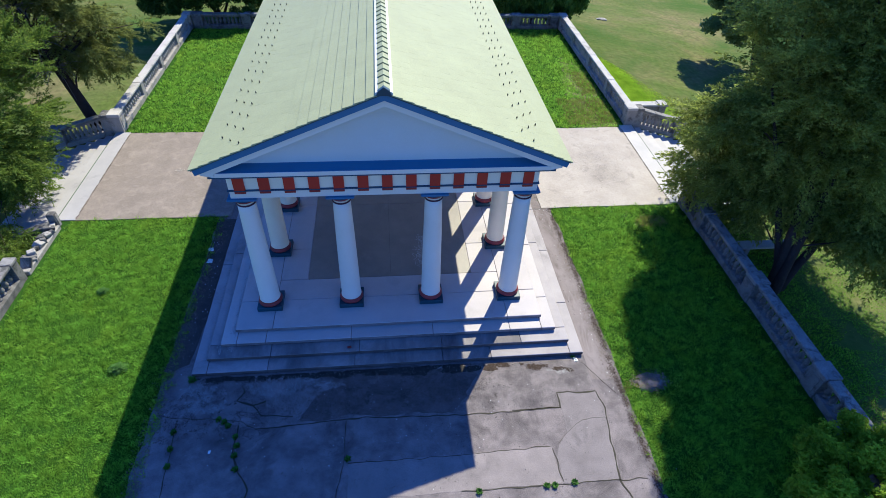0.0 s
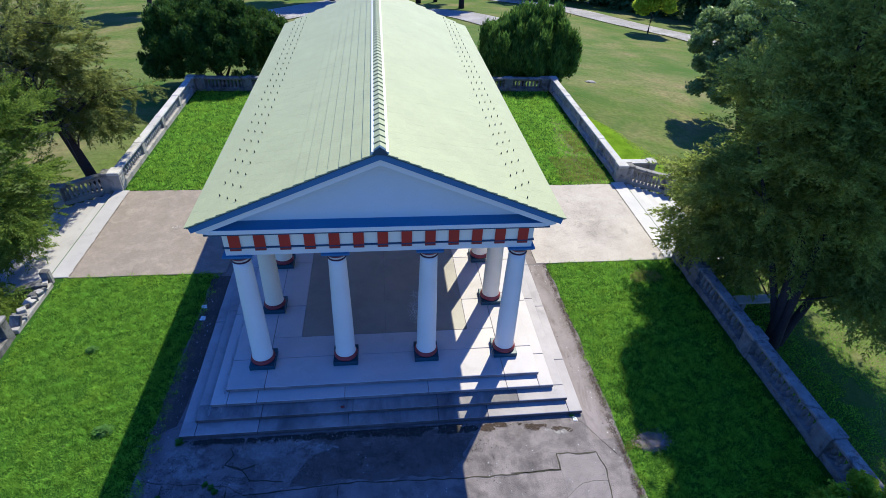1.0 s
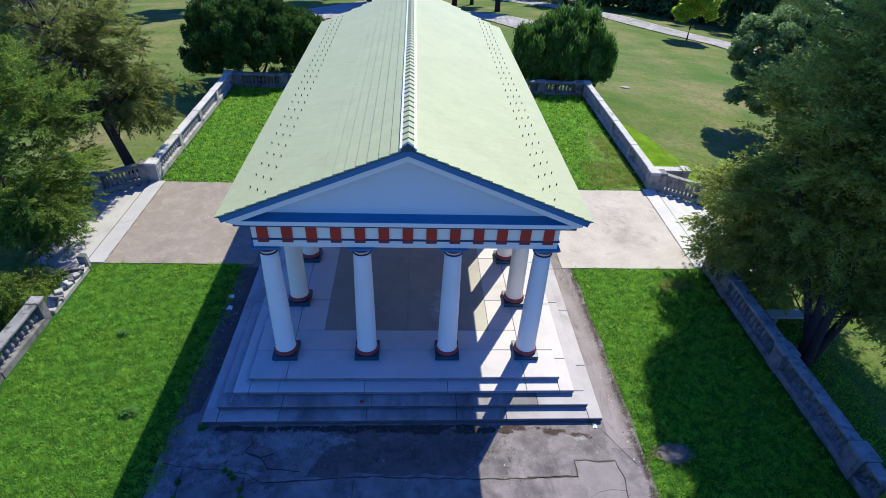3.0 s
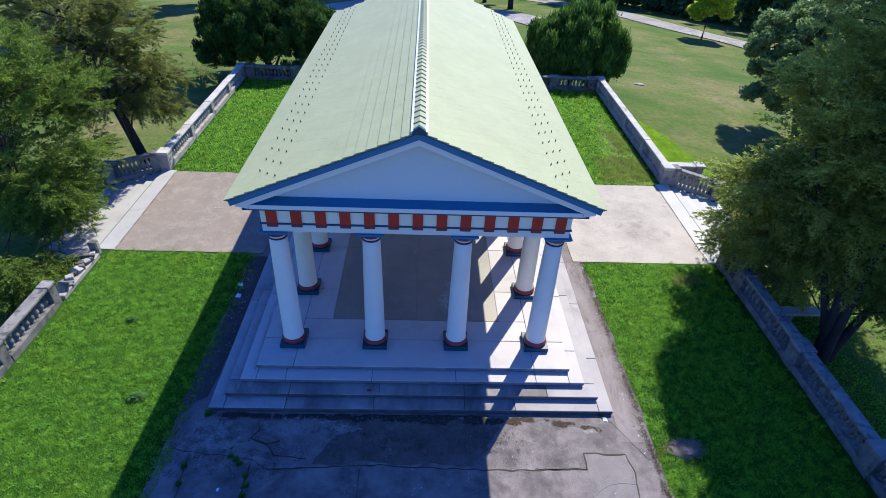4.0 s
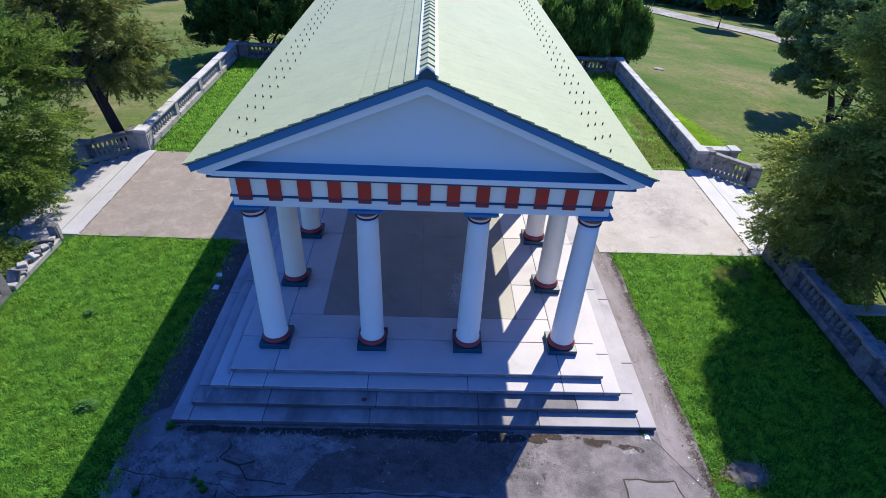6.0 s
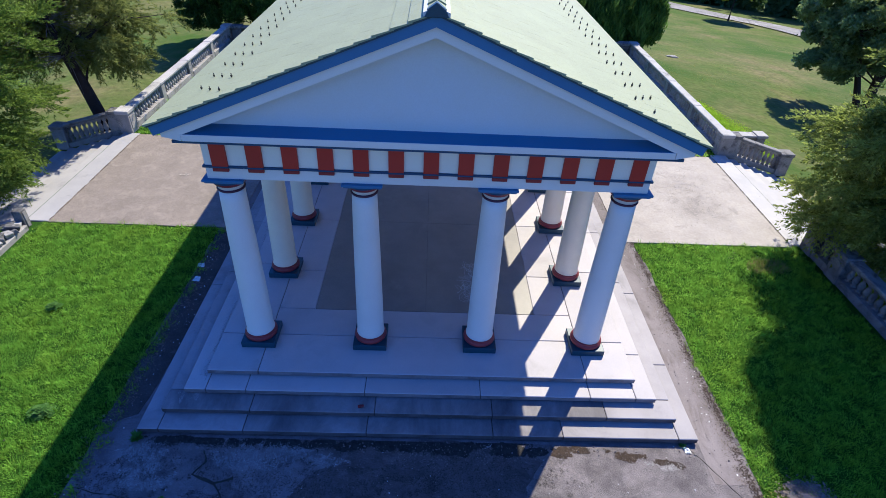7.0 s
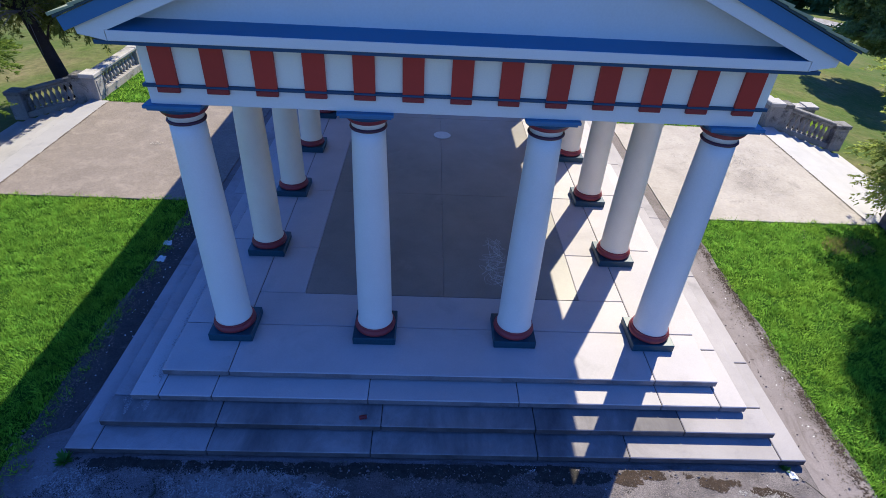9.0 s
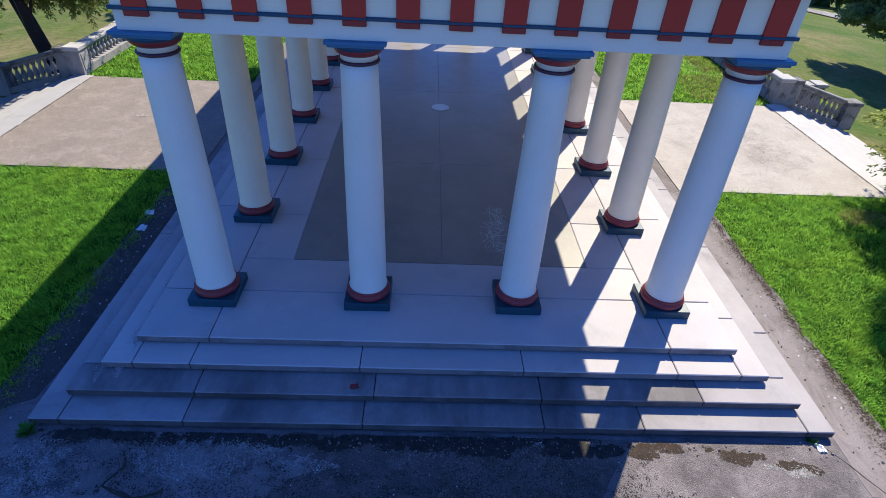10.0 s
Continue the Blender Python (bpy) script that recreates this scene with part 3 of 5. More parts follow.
bm = bmesh.new()
prism(bm, [(-0.13, 0.0), (-0.13, 0.56), (-0.07, 0.56), (-0.06, 0.55), (-0.05, 0.56), (0.05, 0.56), (0.06, 0.55), (0.07, 0.56), (0.13, 0.56), (0.13, 0.0)], "y", -0.045, 0.0)
block = part("triglyph", bm, RED, beam, "oxide red frieze block")
block.location = (-3.56, FY, 4.865)
bm = bmesh.new()
box(bm, -0.133, 0.133, -0.05, -0.001, -0.004, 0.062)
drop = part("regula", bevelled(bm, 0.006), MAROON, beam, "dark maroon foot of a frieze block")
drop.location = (-3.56, FY, 4.865)
bm = bmesh.new()
box(bm, -0.136, 0.136, -0.054, -0.036, 0.064, 0.092)
bead = part("band", bevelled(bm, 0.004), NAVY, beam, "dark blue bead across a frieze block")
bead.location = (-3.56, FY, 4.865)


def frieze_block(m):
    for ob in (block, drop, bead):
        again(ob, m)


for i in range(1, 13):
    frieze_block(pose(-3.56 + 0.5933 * i, FY, 4.865))
for i in range(13):
    frieze_block(pose(-3.56 + 0.5933 * i, YR, 4.865, 0, 0, 180))
nside = 28
for i in range(nside):
    y = FY + 0.28 + (YR - FY - 0.56) * i / (nside - 1)
    frieze_block(pose(-FX, y, 4.865, 0, 0, -90))
    frieze_block(pose(FX, y, 4.865, 0, 0, 90))

# roof
RIDGE, SLOPE = 7.625, 0.415
EAVE = 4.40
GY0, GY1 = 0.40, YB - 0.40
roof = empty_part("roof", temple, "low gabled roof of pale green tiles with blue edges")


def gable_line(x, top):
    return top - SLOPE * abs(x)


bm = bmesh.new()
prism(bm, [(-EAVE, gable_line(EAVE, RIDGE) - 0.03), (0, RIDGE - 0.03), (EAVE, gable_line(EAVE, RIDGE) - 0.03), (EAVE - 0.04, gable_line(EAVE, RIDGE) - 0.17), (0, RIDGE - 0.19), (-EAVE + 0.04, gable_line(EAVE, RIDGE) - 0.17)], "y", GY0, GY1)
part("roof_edge", bm, BLUE, roof, "cobalt blue raking edge board")
# dark green strip paints the shaded front edges of the tiles
bm = bmesh.new()
prism(bm, [(-EAVE - 0.02, gable_line(EAVE, RIDGE)), (0, RIDGE), (EAVE + 0.02, gable_line(EAVE, RIDGE)), (EAVE + 0.02, gable_line(EAVE, RIDGE) - 0.03), (0, RIDGE - 0.03), (-EAVE - 0.02, gable_line(EAVE, RIDGE) - 0.03)], "y", GY0 - 0.03, GY1 + 0.03)
part("tile_bed", bm, GREEN, roof, "dark green edge painted for the shaded tile ends")
for y0, y1 in ((GY0 + 0.05, FY + 0.12), (YR - 0.12, GY1 - 0.05)):
    bm = bmesh.new()
    e = EAVE - 0.12
    prism(bm, [(-e, gable_line(e, RIDGE - 0.15)), (0, RIDGE - 0.17), (e, gable_line(e, RIDGE - 0.15)), (e - 0.02, 5.60), (3.964, 5.532), (3.964, 5.648), (3.93, 5.648), (0, RIDGE - 0.345), (-3.93, 5.648), (-3.964, 5.648), (-3.964, 5.532), (-e + 0.02, 5.60)], "y", y0, y1)
    part("raking_cornice", bm, WHITE, roof)
for y0, y1 in ((FY, FY + 0.15), (YR - 0.15, YR)):
    bm = bmesh.new()
    prism(bm, [(-3.95, 5.62), (3.95, 5.62), (3.95, 5.66), (0, RIDGE - 0.30), (-3.95, 5.66)], "y", y0, y1)
    part("tympanum", bm, TYMP, roof, "plain pale grey-blue tympanum")
for s, yf in ((1, GY0 + 0.05), (-1, GY1 - 0.05)):
    bm = bmesh.new()
    box(bm, -3.96, 3.96, min(yf, yf + s * 0.55), max(yf, yf + s * 0.55), EZ, 5.645)
    part("cornice", bevelled(bm, 0.006), WHITE, roof)
    bm = bmesh.new()
    prism(bm, [(yf + s * 0.01, 5.645), (yf + s * 0.33, 5.645), (yf + s * 0.33, 5.715)], "x", -3.95, 3.95)
    part("cornice_slope", bm, BLUE, roof, "cobalt blue sloping cornice top")
for s in (-1, 1):
    bm = bmesh.new()
    prism(bm, [(s * 3.97, EZ + 0.003), (s * 3.2, EZ + 0.003), (s * 3.2, 5.62), (s * 4.27, 5.62), (s * 4.27, 5.585)], "y", GY0 + 0.07, GY1 - 0.07)
    part("eave_cornice", bm, WHITE, roof)
bm = bmesh.new()
box(bm, -3.2, 3.2, 1.0, YB - 1.0, 5.40, 5.46)
tagged(part("ceiling", bm, WHITE), "plain white painted pavilion ceiling", "ceiling", kind="structure")

# tiles
COURSES = 17
UX = math.cos(math.atan(SLOPE))
SLOPE_LEN = (EAVE + 0.05) / UX
STEP_U = (SLOPE_LEN - 0.14) / COURSES
TW = 0.31
bm = bmesh.new()
hexa(bm, [(-TW / 2 + 0.0008, 0, 0.0), (TW / 2 - 0.0008, 0, 0.0), (TW / 2 - 0.0008, STEP_U + 0.05, -0.012), (-TW / 2 + 0.0008, STEP_U + 0.05, -0.012), (-TW / 2 + 0.0008, 0, 0.034), (TW / 2 - 0.0008, 0, 0.034), (TW / 2 - 0.0008, STEP_U + 0.05, 0.004), (-TW / 2 + 0.0008, STEP_U + 0.05, 0.004)])
bmesh.ops.recalc_face_normals(bm, faces=bm.faces)
tile_verts = np.array([v.co[:] for v in bm.verts])
tile_faces = [[v.index for v in f.verts] for f in (bm.verts.index_update(), bm.faces)[1]]
bm.free()
tile_me = bpy.data.meshes.new("tile")
tile_me.from_pydata([tuple(v) for v in tile_verts], [], tile_faces)
tile_me.materials.append(TILE)
random.seed(11)
far_v, far_f = [], []
for s in (-1, 1):
    tilt = math.degrees(math.atan(SLOPE))
    for c in range(COURSES):
        u = SLOPE_LEN - STEP_U * c
        x, z = s * u * UX, RIDGE - u * UX * SLOPE + 0.012
        y = GY0 - 0.05 + TW / 2 - (TW / 2 if c % 2 else 0)
        n = 0
        while y < GY1 + 0.05:
            m = pose(x, y, z, 0, 0, 90 * s) @ pose(0, 0, random.uniform(0, 0.001), tilt + random.uniform(-0.08, 0.08), random.uniform(-0.08, 0.08), random.uniform(-0.12, 0.12))
            w = 1.0
            if y - TW / 2 < GY0 - 0.06:
                m = m @ Matrix.Translation((-s * -TW / 4 if s < 0 else TW / 4, 0, 0)) @ Matrix.Diagonal((0.5, 1, 1, 1))
            if n < 8:
                o = new("tile", tile_me)
                o.parent = roof
                o.matrix_local = m
            else:
                k = len(far_v)
                far_v += [tuple(m @ Vector(v)) for v in tile_verts]
                far_f += [[k + i for i in f] for f in tile_faces]
            y += TW
            n += 1
me = bpy.data.meshes.new("roof_tiles")
me.from_pydata(far_v, [], far_f)
me.materials.append(TILE)
far_tiles = tagged(new("roof_tiles", me), kind="stuff")
far_tiles.parent = roof

# ridge
for s in (-1, 1):
    bm = bmesh.new()
    hexa(bm, [(s * 0.13, GY0 - 0.02, RIDGE - 0.03), (s * 0.19, GY0 - 0.02, RIDGE - 0.055), (s * 0.19, GY1, RIDGE - 0.055), (s * 0.13, GY1, RIDGE - 0.03), (s * 0.13, GY0 - 0.02, RIDGE + 0.03), (s * 0.19, GY0 - 0.02, RIDGE + 0.005), (s * 0.19, GY1, RIDGE + 0.005), (s * 0.13, GY1, RIDGE + 0.03)])
    part("ridge_strip", bm, WHITE, roof, "white strip beside the ridge")
bm = bmesh.new()
prism(bm, [(-0.15, -0.04), (0.15, -0.04), (0.15, 0.0), (0.0, 0.07), (-0.15, 0.0)], "y", 0, 17.9)
base_cap = part("ridge_base", bm, NAVY, roof, "dark blue ridge board")
base_cap.location = (0, GY0 - 0.03, RIDGE + 0.01)
bm = bmesh.new()
lo = [bm.verts.new((x, 0.0, z)) for x, z in ((-0.135, 0), (0, 0.068), (0.135, 0))]
hi = [bm.verts.new((x, 0.0, z)) for x, z in ((-0.135, 0.036), (0, 0.106), (0.135, 0.036))]
lo2 = [bm.verts.new((x, 0.285, z)) for x, z in ((-0.125, 0), (0, 0.06), (0.125, 0))]
hi2 = [bm.verts.new((x, 0.285, z)) for x, z in ((-0.125, 0.02), (0, 0.088), (0.125, 0.02))]
for i in (0, 1):
    bm.faces.new((lo[i], lo[i + 1], hi[i + 1], hi[i]))
    bm.faces.new((hi[i], hi[i + 1], hi2[i + 1], hi2[i]))
    bm.faces.new((hi2[i], hi2[i + 1], lo2[i + 1], lo2[i]))
for i in (0, 2):
    bm.faces.new((lo[i], hi[i], hi2[i], lo2[i]))
cap = part("ridge_cap", bm, TILE, roof, "pale green ridge tile")
cap.location = (0, GY0 + 0.02, RIDGE + 0.012)
i = 1
while GY0 + 0.02 + 0.32 * i < GY1 - 0.25:
    again(cap, pose(0, GY0 + 0.02 + 0.32 * i, RIDGE + 0.012))
    i += 1
bm = bmesh.new()
prism(bm, [(-0.17, -0.06), (0.17, -0.06), (0.12, 0.05), (0.0, 0.14), (-0.12, 0.05)], "y", -0.07, 0.05)
fin = part("ridge_end", bevelled(bm, 0.01), GREEN, roof, "dark green ridge end tile")
fin.location = (0, GY0 + 0.0, RIDGE + 0.01)

# snow guards: three staggered rows on each slope
bm = bmesh.new()
bmesh.ops.create_icosphere(bm, subdivisions=1, radius=0.03, matrix=Matrix.Translation((0, 0, 0.04)) @ Matrix.Diagonal((1, 0.8, 1.1, 1)))
bmesh.ops.create_icosphere(bm, subdivisions=1, radius=0.018, matrix=Matrix.Translation((0, 0, 0.085)))
box(bm, -0.012, 0.012, -0.012, 0.012, -0.02, 0.03)
guard = None
for s, rows in ((-1, ((3.82, 1.29), (3.56, 0.98), (3.30, 0.69))), (1, ((3.78, 1.65), (3.52, 0.72), (3.28, 1.03)))):
    for x, y in rows:
        while y < GY1 - 0.4:
            m = pose(s * x, y, gable_line(x, RIDGE) + 0.03) @ Matrix.Scale(0.70, 4)
            if guard is None:
                guard = part("snow_guard", bm, IRON, roof, "black iron snow guard")
                guard.matrix_local = m
            else:
                again(guard, m)
            y += 0.62

# ---- balustrades and stairs ----
bm = bmesh.new()
lathe(bm, [(0.075, 0.0), (0.075, 0.035), (0.05, 0.045), (0.045, 0.06), (0.085, 0.14), (0.088, 0.18), (0.07, 0.26), (0.042, 0.33), (0.038, 0.37), (0.06, 0.385), (0.06, 0.40), (0.07, 0.41), (0.07, 0.452)], 10)
baluster_me = bpy.data.meshes.new("baluster")
bmesh.ops.recalc_face_normals(bm, faces=bm.faces)
bm.to_mesh(baluster_me)
bm.free()
baluster_me.materials.append(STONE)
for p in baluster_me.polygons:
    p.use_smooth = True


baluster_dark_me = baluster_me.copy()
baluster_dark_me.materials[0] = STONE_DARK


def balustrade(a, b, z0, z1, piers, label, pier_len=0.55, high=0.86, pitch=0.24, slim=False, stone=None, cope=None, group="terrace balustrades", foot=0.22):
    """A balustrade from a to b; z0, z1: its foot at both ends; piers: distances along it."""
    stone, cope = stone or STONE, cope or CAP
    a, b = Vector(a), Vector(b)
    length = (b - a).length
    way = (b - a).normalized()
    side = Vector((-way.y, way.x))
    top = thing("balustrade", label, "balustrade", (a.x, a.y, z0), group)
    rise = (z1 - z0) / length

    def bar(s0, s1, w, h0, h1, name, material, bev=0.012, parent=top, level=False):
        pts = []
        for h in (h0, h1):
            for s, n in ((s0, -w), (s1, -w), (s1, w), (s0, w)):
                p = way * s + side * n
                pts.append((p.x, p.y, h + rise * ((s0 + s1) / 2 if level else s)))
        bm = bmesh.new()
        hexa(bm, pts)
        return part(name, bevelled(bm, bev), material, parent)

    stops = sorted(piers)
    for s in stops:
        thin = slim == "all" or slim and s not in (stops[0], stops[-1])
        half = 0.17 if thin else pier_len / 2
        wide = 0.17 if thin else 0.225
        pier = bar(s - half, s + half, wide, -0.12, high - 0.10, "pier", stone, 0.015, level=True)
        bar(s - half - 0.03, s + half + 0.03, wide + (0.025 if thin else 0.035), high - 0.10, high + (0.012 if thin else 0.035), "coping", cope, 0.02, pier, True)
        if thin:
            continue
        for n in (-1, 1):
            w = way * s + side * (n * 0.252)
            bm = bmesh.new()
            c = [way * (s - half + 0.10) + side * n * 0.225, way * (s + half - 0.10) + side * n * 0.225, way * (s + half - 0.10) + side * n * 0.243, way * (s - half + 0.10) + side * n * 0.243]
            hexa(bm, [(p.x, p.y, 0.14 + rise * s) for p in c] + [(p.x, p.y, high - 0.20 + rise * s) for p in c])
            part("raised_panel", bevelled(bm, 0.008), stone, pier)
    spans = list(zip(stops, stops[1:]))
    for p, q in spans:
        s0, s1 = (v + k * (0.171 if slim == "all" or slim and v not in (stops[0], stops[-1]) else pier_len / 2 + 0.001) for v, k in ((p, 1), (q, -1)))
        bar(s0, s1, 0.19, -0.12, foot, "foot_course", stone)
        bar(s0 + 0.03, s1 - 0.03, 0.185, high - 0.10, high, "handrail", cope, 0.02)
        bar(s0, s1, 0.125, high - 0.18, high - 0.10, "under_rail", stone)
        n = max(1, round((s1 - s0) / pitch))
        for i in range(n):
            s = s0 + (i + 0.5) * (s1 - s0) / n
            o = new("baluster", baluster_me if stone == STONE else baluster_dark_me)
            o.parent = top
            w = way * s
            o.matrix_local = pose(w.x, w.y, foot - 0.001 + rise * s, 0, 0, 37 * i) @ Matrix.Diagonal((1.08, 1.08, (high - 0.178 - foot) / 0.452, 1))
    return top


WHITEISH = "weathered white stone balustrade with turned balusters"
STAINED = "grey stained stone balustrade with turned balusters"
balustrade((-TX, 12.62), (-TX, TY1), 0, 0, (0, 3.15, 6.3, 9.45, 12.58), WHITEISH + " and copings", slim=True)
balustrade((TX, 12.62), (TX, TY1), 0, 0, (0, 3.15, 6.3, 9.45, 12.58), STAINED + " and pale copings", slim=True)
balustrade((-TX + 0.285, TY1), (TX - 0.285, TY1), 0, 0, (0.3, 3.2, 6.3, 9.4, 12.5, 15.6, 18.7, 20.2, 22.73), STAINED + " below dark yews", stone=STONE_DARK, cope=CAP_DARK)
balustrade((-TX, 3.05), (-TX, TY0), 0, 0, (0, 2.6, 5.2, 8.8, 12.4, 16.0, 18.8), "mottled black and white stone balustrade beside the lawn", stone=STONE_DARK, cope=CAP_DARK, slim="all")
balustrade((TX, 5.85), (TX, TY0), 0, 0, (0, 1.3, 4.9, 8.5, 12.1, 15.7, 19.3, 21.6), "shaded grey stone balustrade beside the lawn", stone=STONE_DARK, cope=CAP_DARK)
for s, y in ((-1, 12.62), (1, 12.62), (1, 5.85)):
    balustrade((s * (TX + 0.285), y), (s * 14.6, y), -0.02, -0.74, (0.05, 2.45), "sloping stone balustrade beside the steps", 0.50, 0.84, 0.22, False, STONE, CAP_DARK, "stair balustrades", 0.08)


def chunk(bm, at, size, turn):
    """A broken block of stone with uneven corners."""
    m = Matrix.Translation(at) @ Euler(turn).to_matrix().to_4x4()
    corner = [Vector((x * size[0] / 2, y * size[1] / 2, z * size[2] / 2)) * random.uniform(0.72, 1.15) for x, y, z in ((-1, -1, -1), (1, -1, -1), (1, 1, -1), (-1, 1, -1), (-1, -1, 1), (1, -1, 1), (1, 1, 1), (-1, 1, 1))]
    return bevelled(hexa(bm, [m @ c for c in corner]), 0.018)


# the broken corner: only the foot, a stump of the pier and loose stones are left
ruin = thing("balustrade", "broken stone balustrade foot strewn with loose stones", "balustrade", (-TX, 5.85, 0), "terrace balustrades")
bm = bmesh.new()
box(bm, -0.20, 0.20, -2.52, -0.14, -0.12, 0.14)
part("foot_course", bevelled(bm, 0.02), STONE, ruin)
bm = bmesh.new()
box(bm, -0.13, 0.13, -0.13, 0.13, -0.12, 0.56)
pier = part("pier", bevelled(bm, 0.02), STONE_DARK, ruin, "dark stump of the corner pier")
# paler panel paints the stump's lit face against its shade-dark stone
bm = bmesh.new()
box(bm, 0.131, 0.15, -0.05, 0.07, 0.0, 0.50)
part("raised_panel", bevelled(bm, 0.006), STONE, pier)
random.seed(17)
for i in range(13):
    h = random.uniform(0.12, 0.28)
    part("broken_stone", chunk(bmesh.new(), (random.uniform(-0.08, 0.08), -0.30 - 0.155 * i, 0.13 + h * 0.3), (random.uniform(0.20, 0.36), random.uniform(0.15, 0.26), h), (random.uniform(-0.4, 0.4), random.uniform(-0.4, 0.4), random.uniform(0, 3))), STONE_DARK if i % 3 else STONE, ruin)
bm = bmesh.new()
box(bm, -0.17, 0.15, -0.22, 0.22, 0.0, 0.10)
lean = part("fallen_slab", bevelled(bm, 0.02), CAP_DARK, ruin, "leaning piece of fallen coping")
lean.matrix_local = pose(0.06, -2.20, 0.22, 58, 12, 8)
ruin = thing("balustrade", "dark sloping foot of a ruined stair balustrade", "balustrade", (-TX - 0.14, 5.85, 0), "stair balustrades")
bm = bmesh.new()
hexa(bm, [(0, -0.2, -0.3), (0, 0.2, -0.3), (-2.7, 0.2, -1.1), (-2.7, -0.2, -1.1), (0, -0.2, 0.14), (0, 0.2, 0.14), (-2.7, 0.2, -0.80), (-2.7, -0.2, -0.80)])
part("foot_course", bevelled(bm, 0.02), STONE_DARK, ruin)

for s in (-1, 1):
    stair = thing("stairs", "pale stone steps descending from the terrace landing", "stairs", (s * 11.3, 0, 0), "terrace stairs")
    n, run = 6, 0.46
    for i in range(n + 1):
        x0 = 0.0 if i == 0 else 0.62 + run * (i - 1)
        x1 = 0.62 + run * i + 0.03
        z = 0.02 - 0.15 * i
        cuts = (6.12, 12.36)
        for a, b in zip(cuts, cuts[1:]):
            bm = bmesh.new()
            box(bm, min(s * x0, s * x1) + 0.002, max(s * x0, s * x1), a + 0.004, b - 0.004, max(z - 0.4, OUT - 0.2) if i < n else OUT - 0.1, z)
            part("step", bevelled(bm, 0.012), STAIR if s > 0 else STAIR_SHADED, stair)

low = thing("low_wall", "low stone wall with pale coping below the terrace", "garden wall", (12.05, 14.15, OUT))
for name, material, size in (("wall", STONE, (0.0, 1.93, -0.16, 0.16, -0.1, 1.02)), ("coping", CAP, (0.0, 1.90, -0.23, 0.23, 1.02, 1.12)), ("pier", STONE, (1.93, 2.30, -0.24, 0.24, -0.1, 1.04)), ("coping", CAP, (1.89, 2.36, -0.29, 0.29, 1.04, 1.16))):
    bm = bmesh.new()
    box(bm, *size)
    part(name, bevelled(bm, 0.015), material, low)

# unidentified pale bits behind the trunk, given the form of a bench
bench = thing("stone_bench", "bench form standing in for unidentified pale shapes by the cedar", "bench", (14.4, 3.95, OUT))
bm = bmesh.new()
box(bm, -1.1, 1.1, -0.22, 0.22, 0.38, 0.48)
part("seat", bevelled(bm, 0.02), CAP, bench)
for x in (-0.8, 0.8):
    bm = bmesh.new()
    box(bm, x - 0.09, x + 0.09, -0.18, 0.18, -0.05, 0.38)
    part("support", bevelled(bm, 0.015), STONE, bench)


# ---- trees ----
def unit(n):
    v = rng.normal(size=(n, 3))
    return v / np.linalg.norm(v, axis=1)[:, None]


def leaves(centres, radii, count, size, up=0.0, slender=1.0, shell=0.35):
    """Leaf faces in clumps: points mostly in the outer shell of each clump, faces turned at random or drawn out upward."""
    centres, radii = np.array(centres, float), np.array(radii, float)
    if radii.ndim == 1:
        radii = np.repeat(radii[:, None], 3, 1)
    weight = radii.prod(1) ** (2 / 3)
    pick = rng.choice(len(centres), count, p=weight / weight.sum())
    d = unit(count)
    r = shell + (1 - shell) * rng.random(count) ** 0.6
    r *= 1 + 0.22 * rng.normal(size=count) * (rng.random(count) < 0.25)
    p = centres[pick] + d * r[:, None] * radii[pick]
    long = unit(count) + d * 0.7 + np.array([0, 0, up])
    long /= np.linalg.norm(long, axis=1)[:, None]
    wide = np.cross(long, unit(count))
    wide /= np.linalg.norm(wide, axis=1)[:, None] + 1e-6
    s = size * rng.uniform(0.6, 1.5, count)[:, None]
    a, b = long * s * slender, wide * s * 0.5
    return np.stack([p - a * 0.5 + b, p - a * 0.5 - b, p + a * 0.7], 1)


def sprays(centres, radii, count, size, slender=2.0, per=7, droop=-0.12, flat=0.45):
    """Feathery foliage: leaves set along several outward twigs in each clump."""
    centres, radii = np.array(centres, float), np.array(radii, float)
    n = len(centres)
    weight = radii ** 2
    pick = rng.choice(n, count, p=weight / weight.sum())
    mid = centres.mean(0)
    out = centres - mid
    out /= np.linalg.norm(out, axis=1)[:, None] + 1e-6
    axis = rng.normal(size=(n, per, 3)) * np.array([1, 1, 0.55]) + out[:, None] * 1.1
    axis[..., 2] += droop
    axis /= np.linalg.norm(axis, axis=2)[..., None]
    reach = rng.uniform(0.7, 1.35, (n, per))
    k = rng.integers(0, per, count)
    ax = axis[pick, k]
    r = (radii[pick] * reach[pick, k])[:, None]
    t = rng.random((count, 1)) ** 0.75
    side = rng.normal(size=(count, 3)) * np.array([1, 1, flat])
    p = centres[pick] + ax * r * 1.35 * t + side * r * 0.17 * (1.25 - t)
    p[:, 2] -= 0.16 * (t * t * r)[:, 0]
    long = ax + side * 0.55 + unit(count) * 0.35
    long /= np.linalg.norm(long, axis=1)[:, None]
    wide = np.cross(long, unit(count))
    wide /= np.linalg.norm(wide, axis=1)[:, None] + 1e-6
    s = size * rng.uniform(0.6, 1.4, count)[:, None]
    a, b = long * s * slender, wide * s * 0.5
    return np.stack([p - a * 0.5 + b, p - a * 0.5 - b, p + a * 0.7], 1)


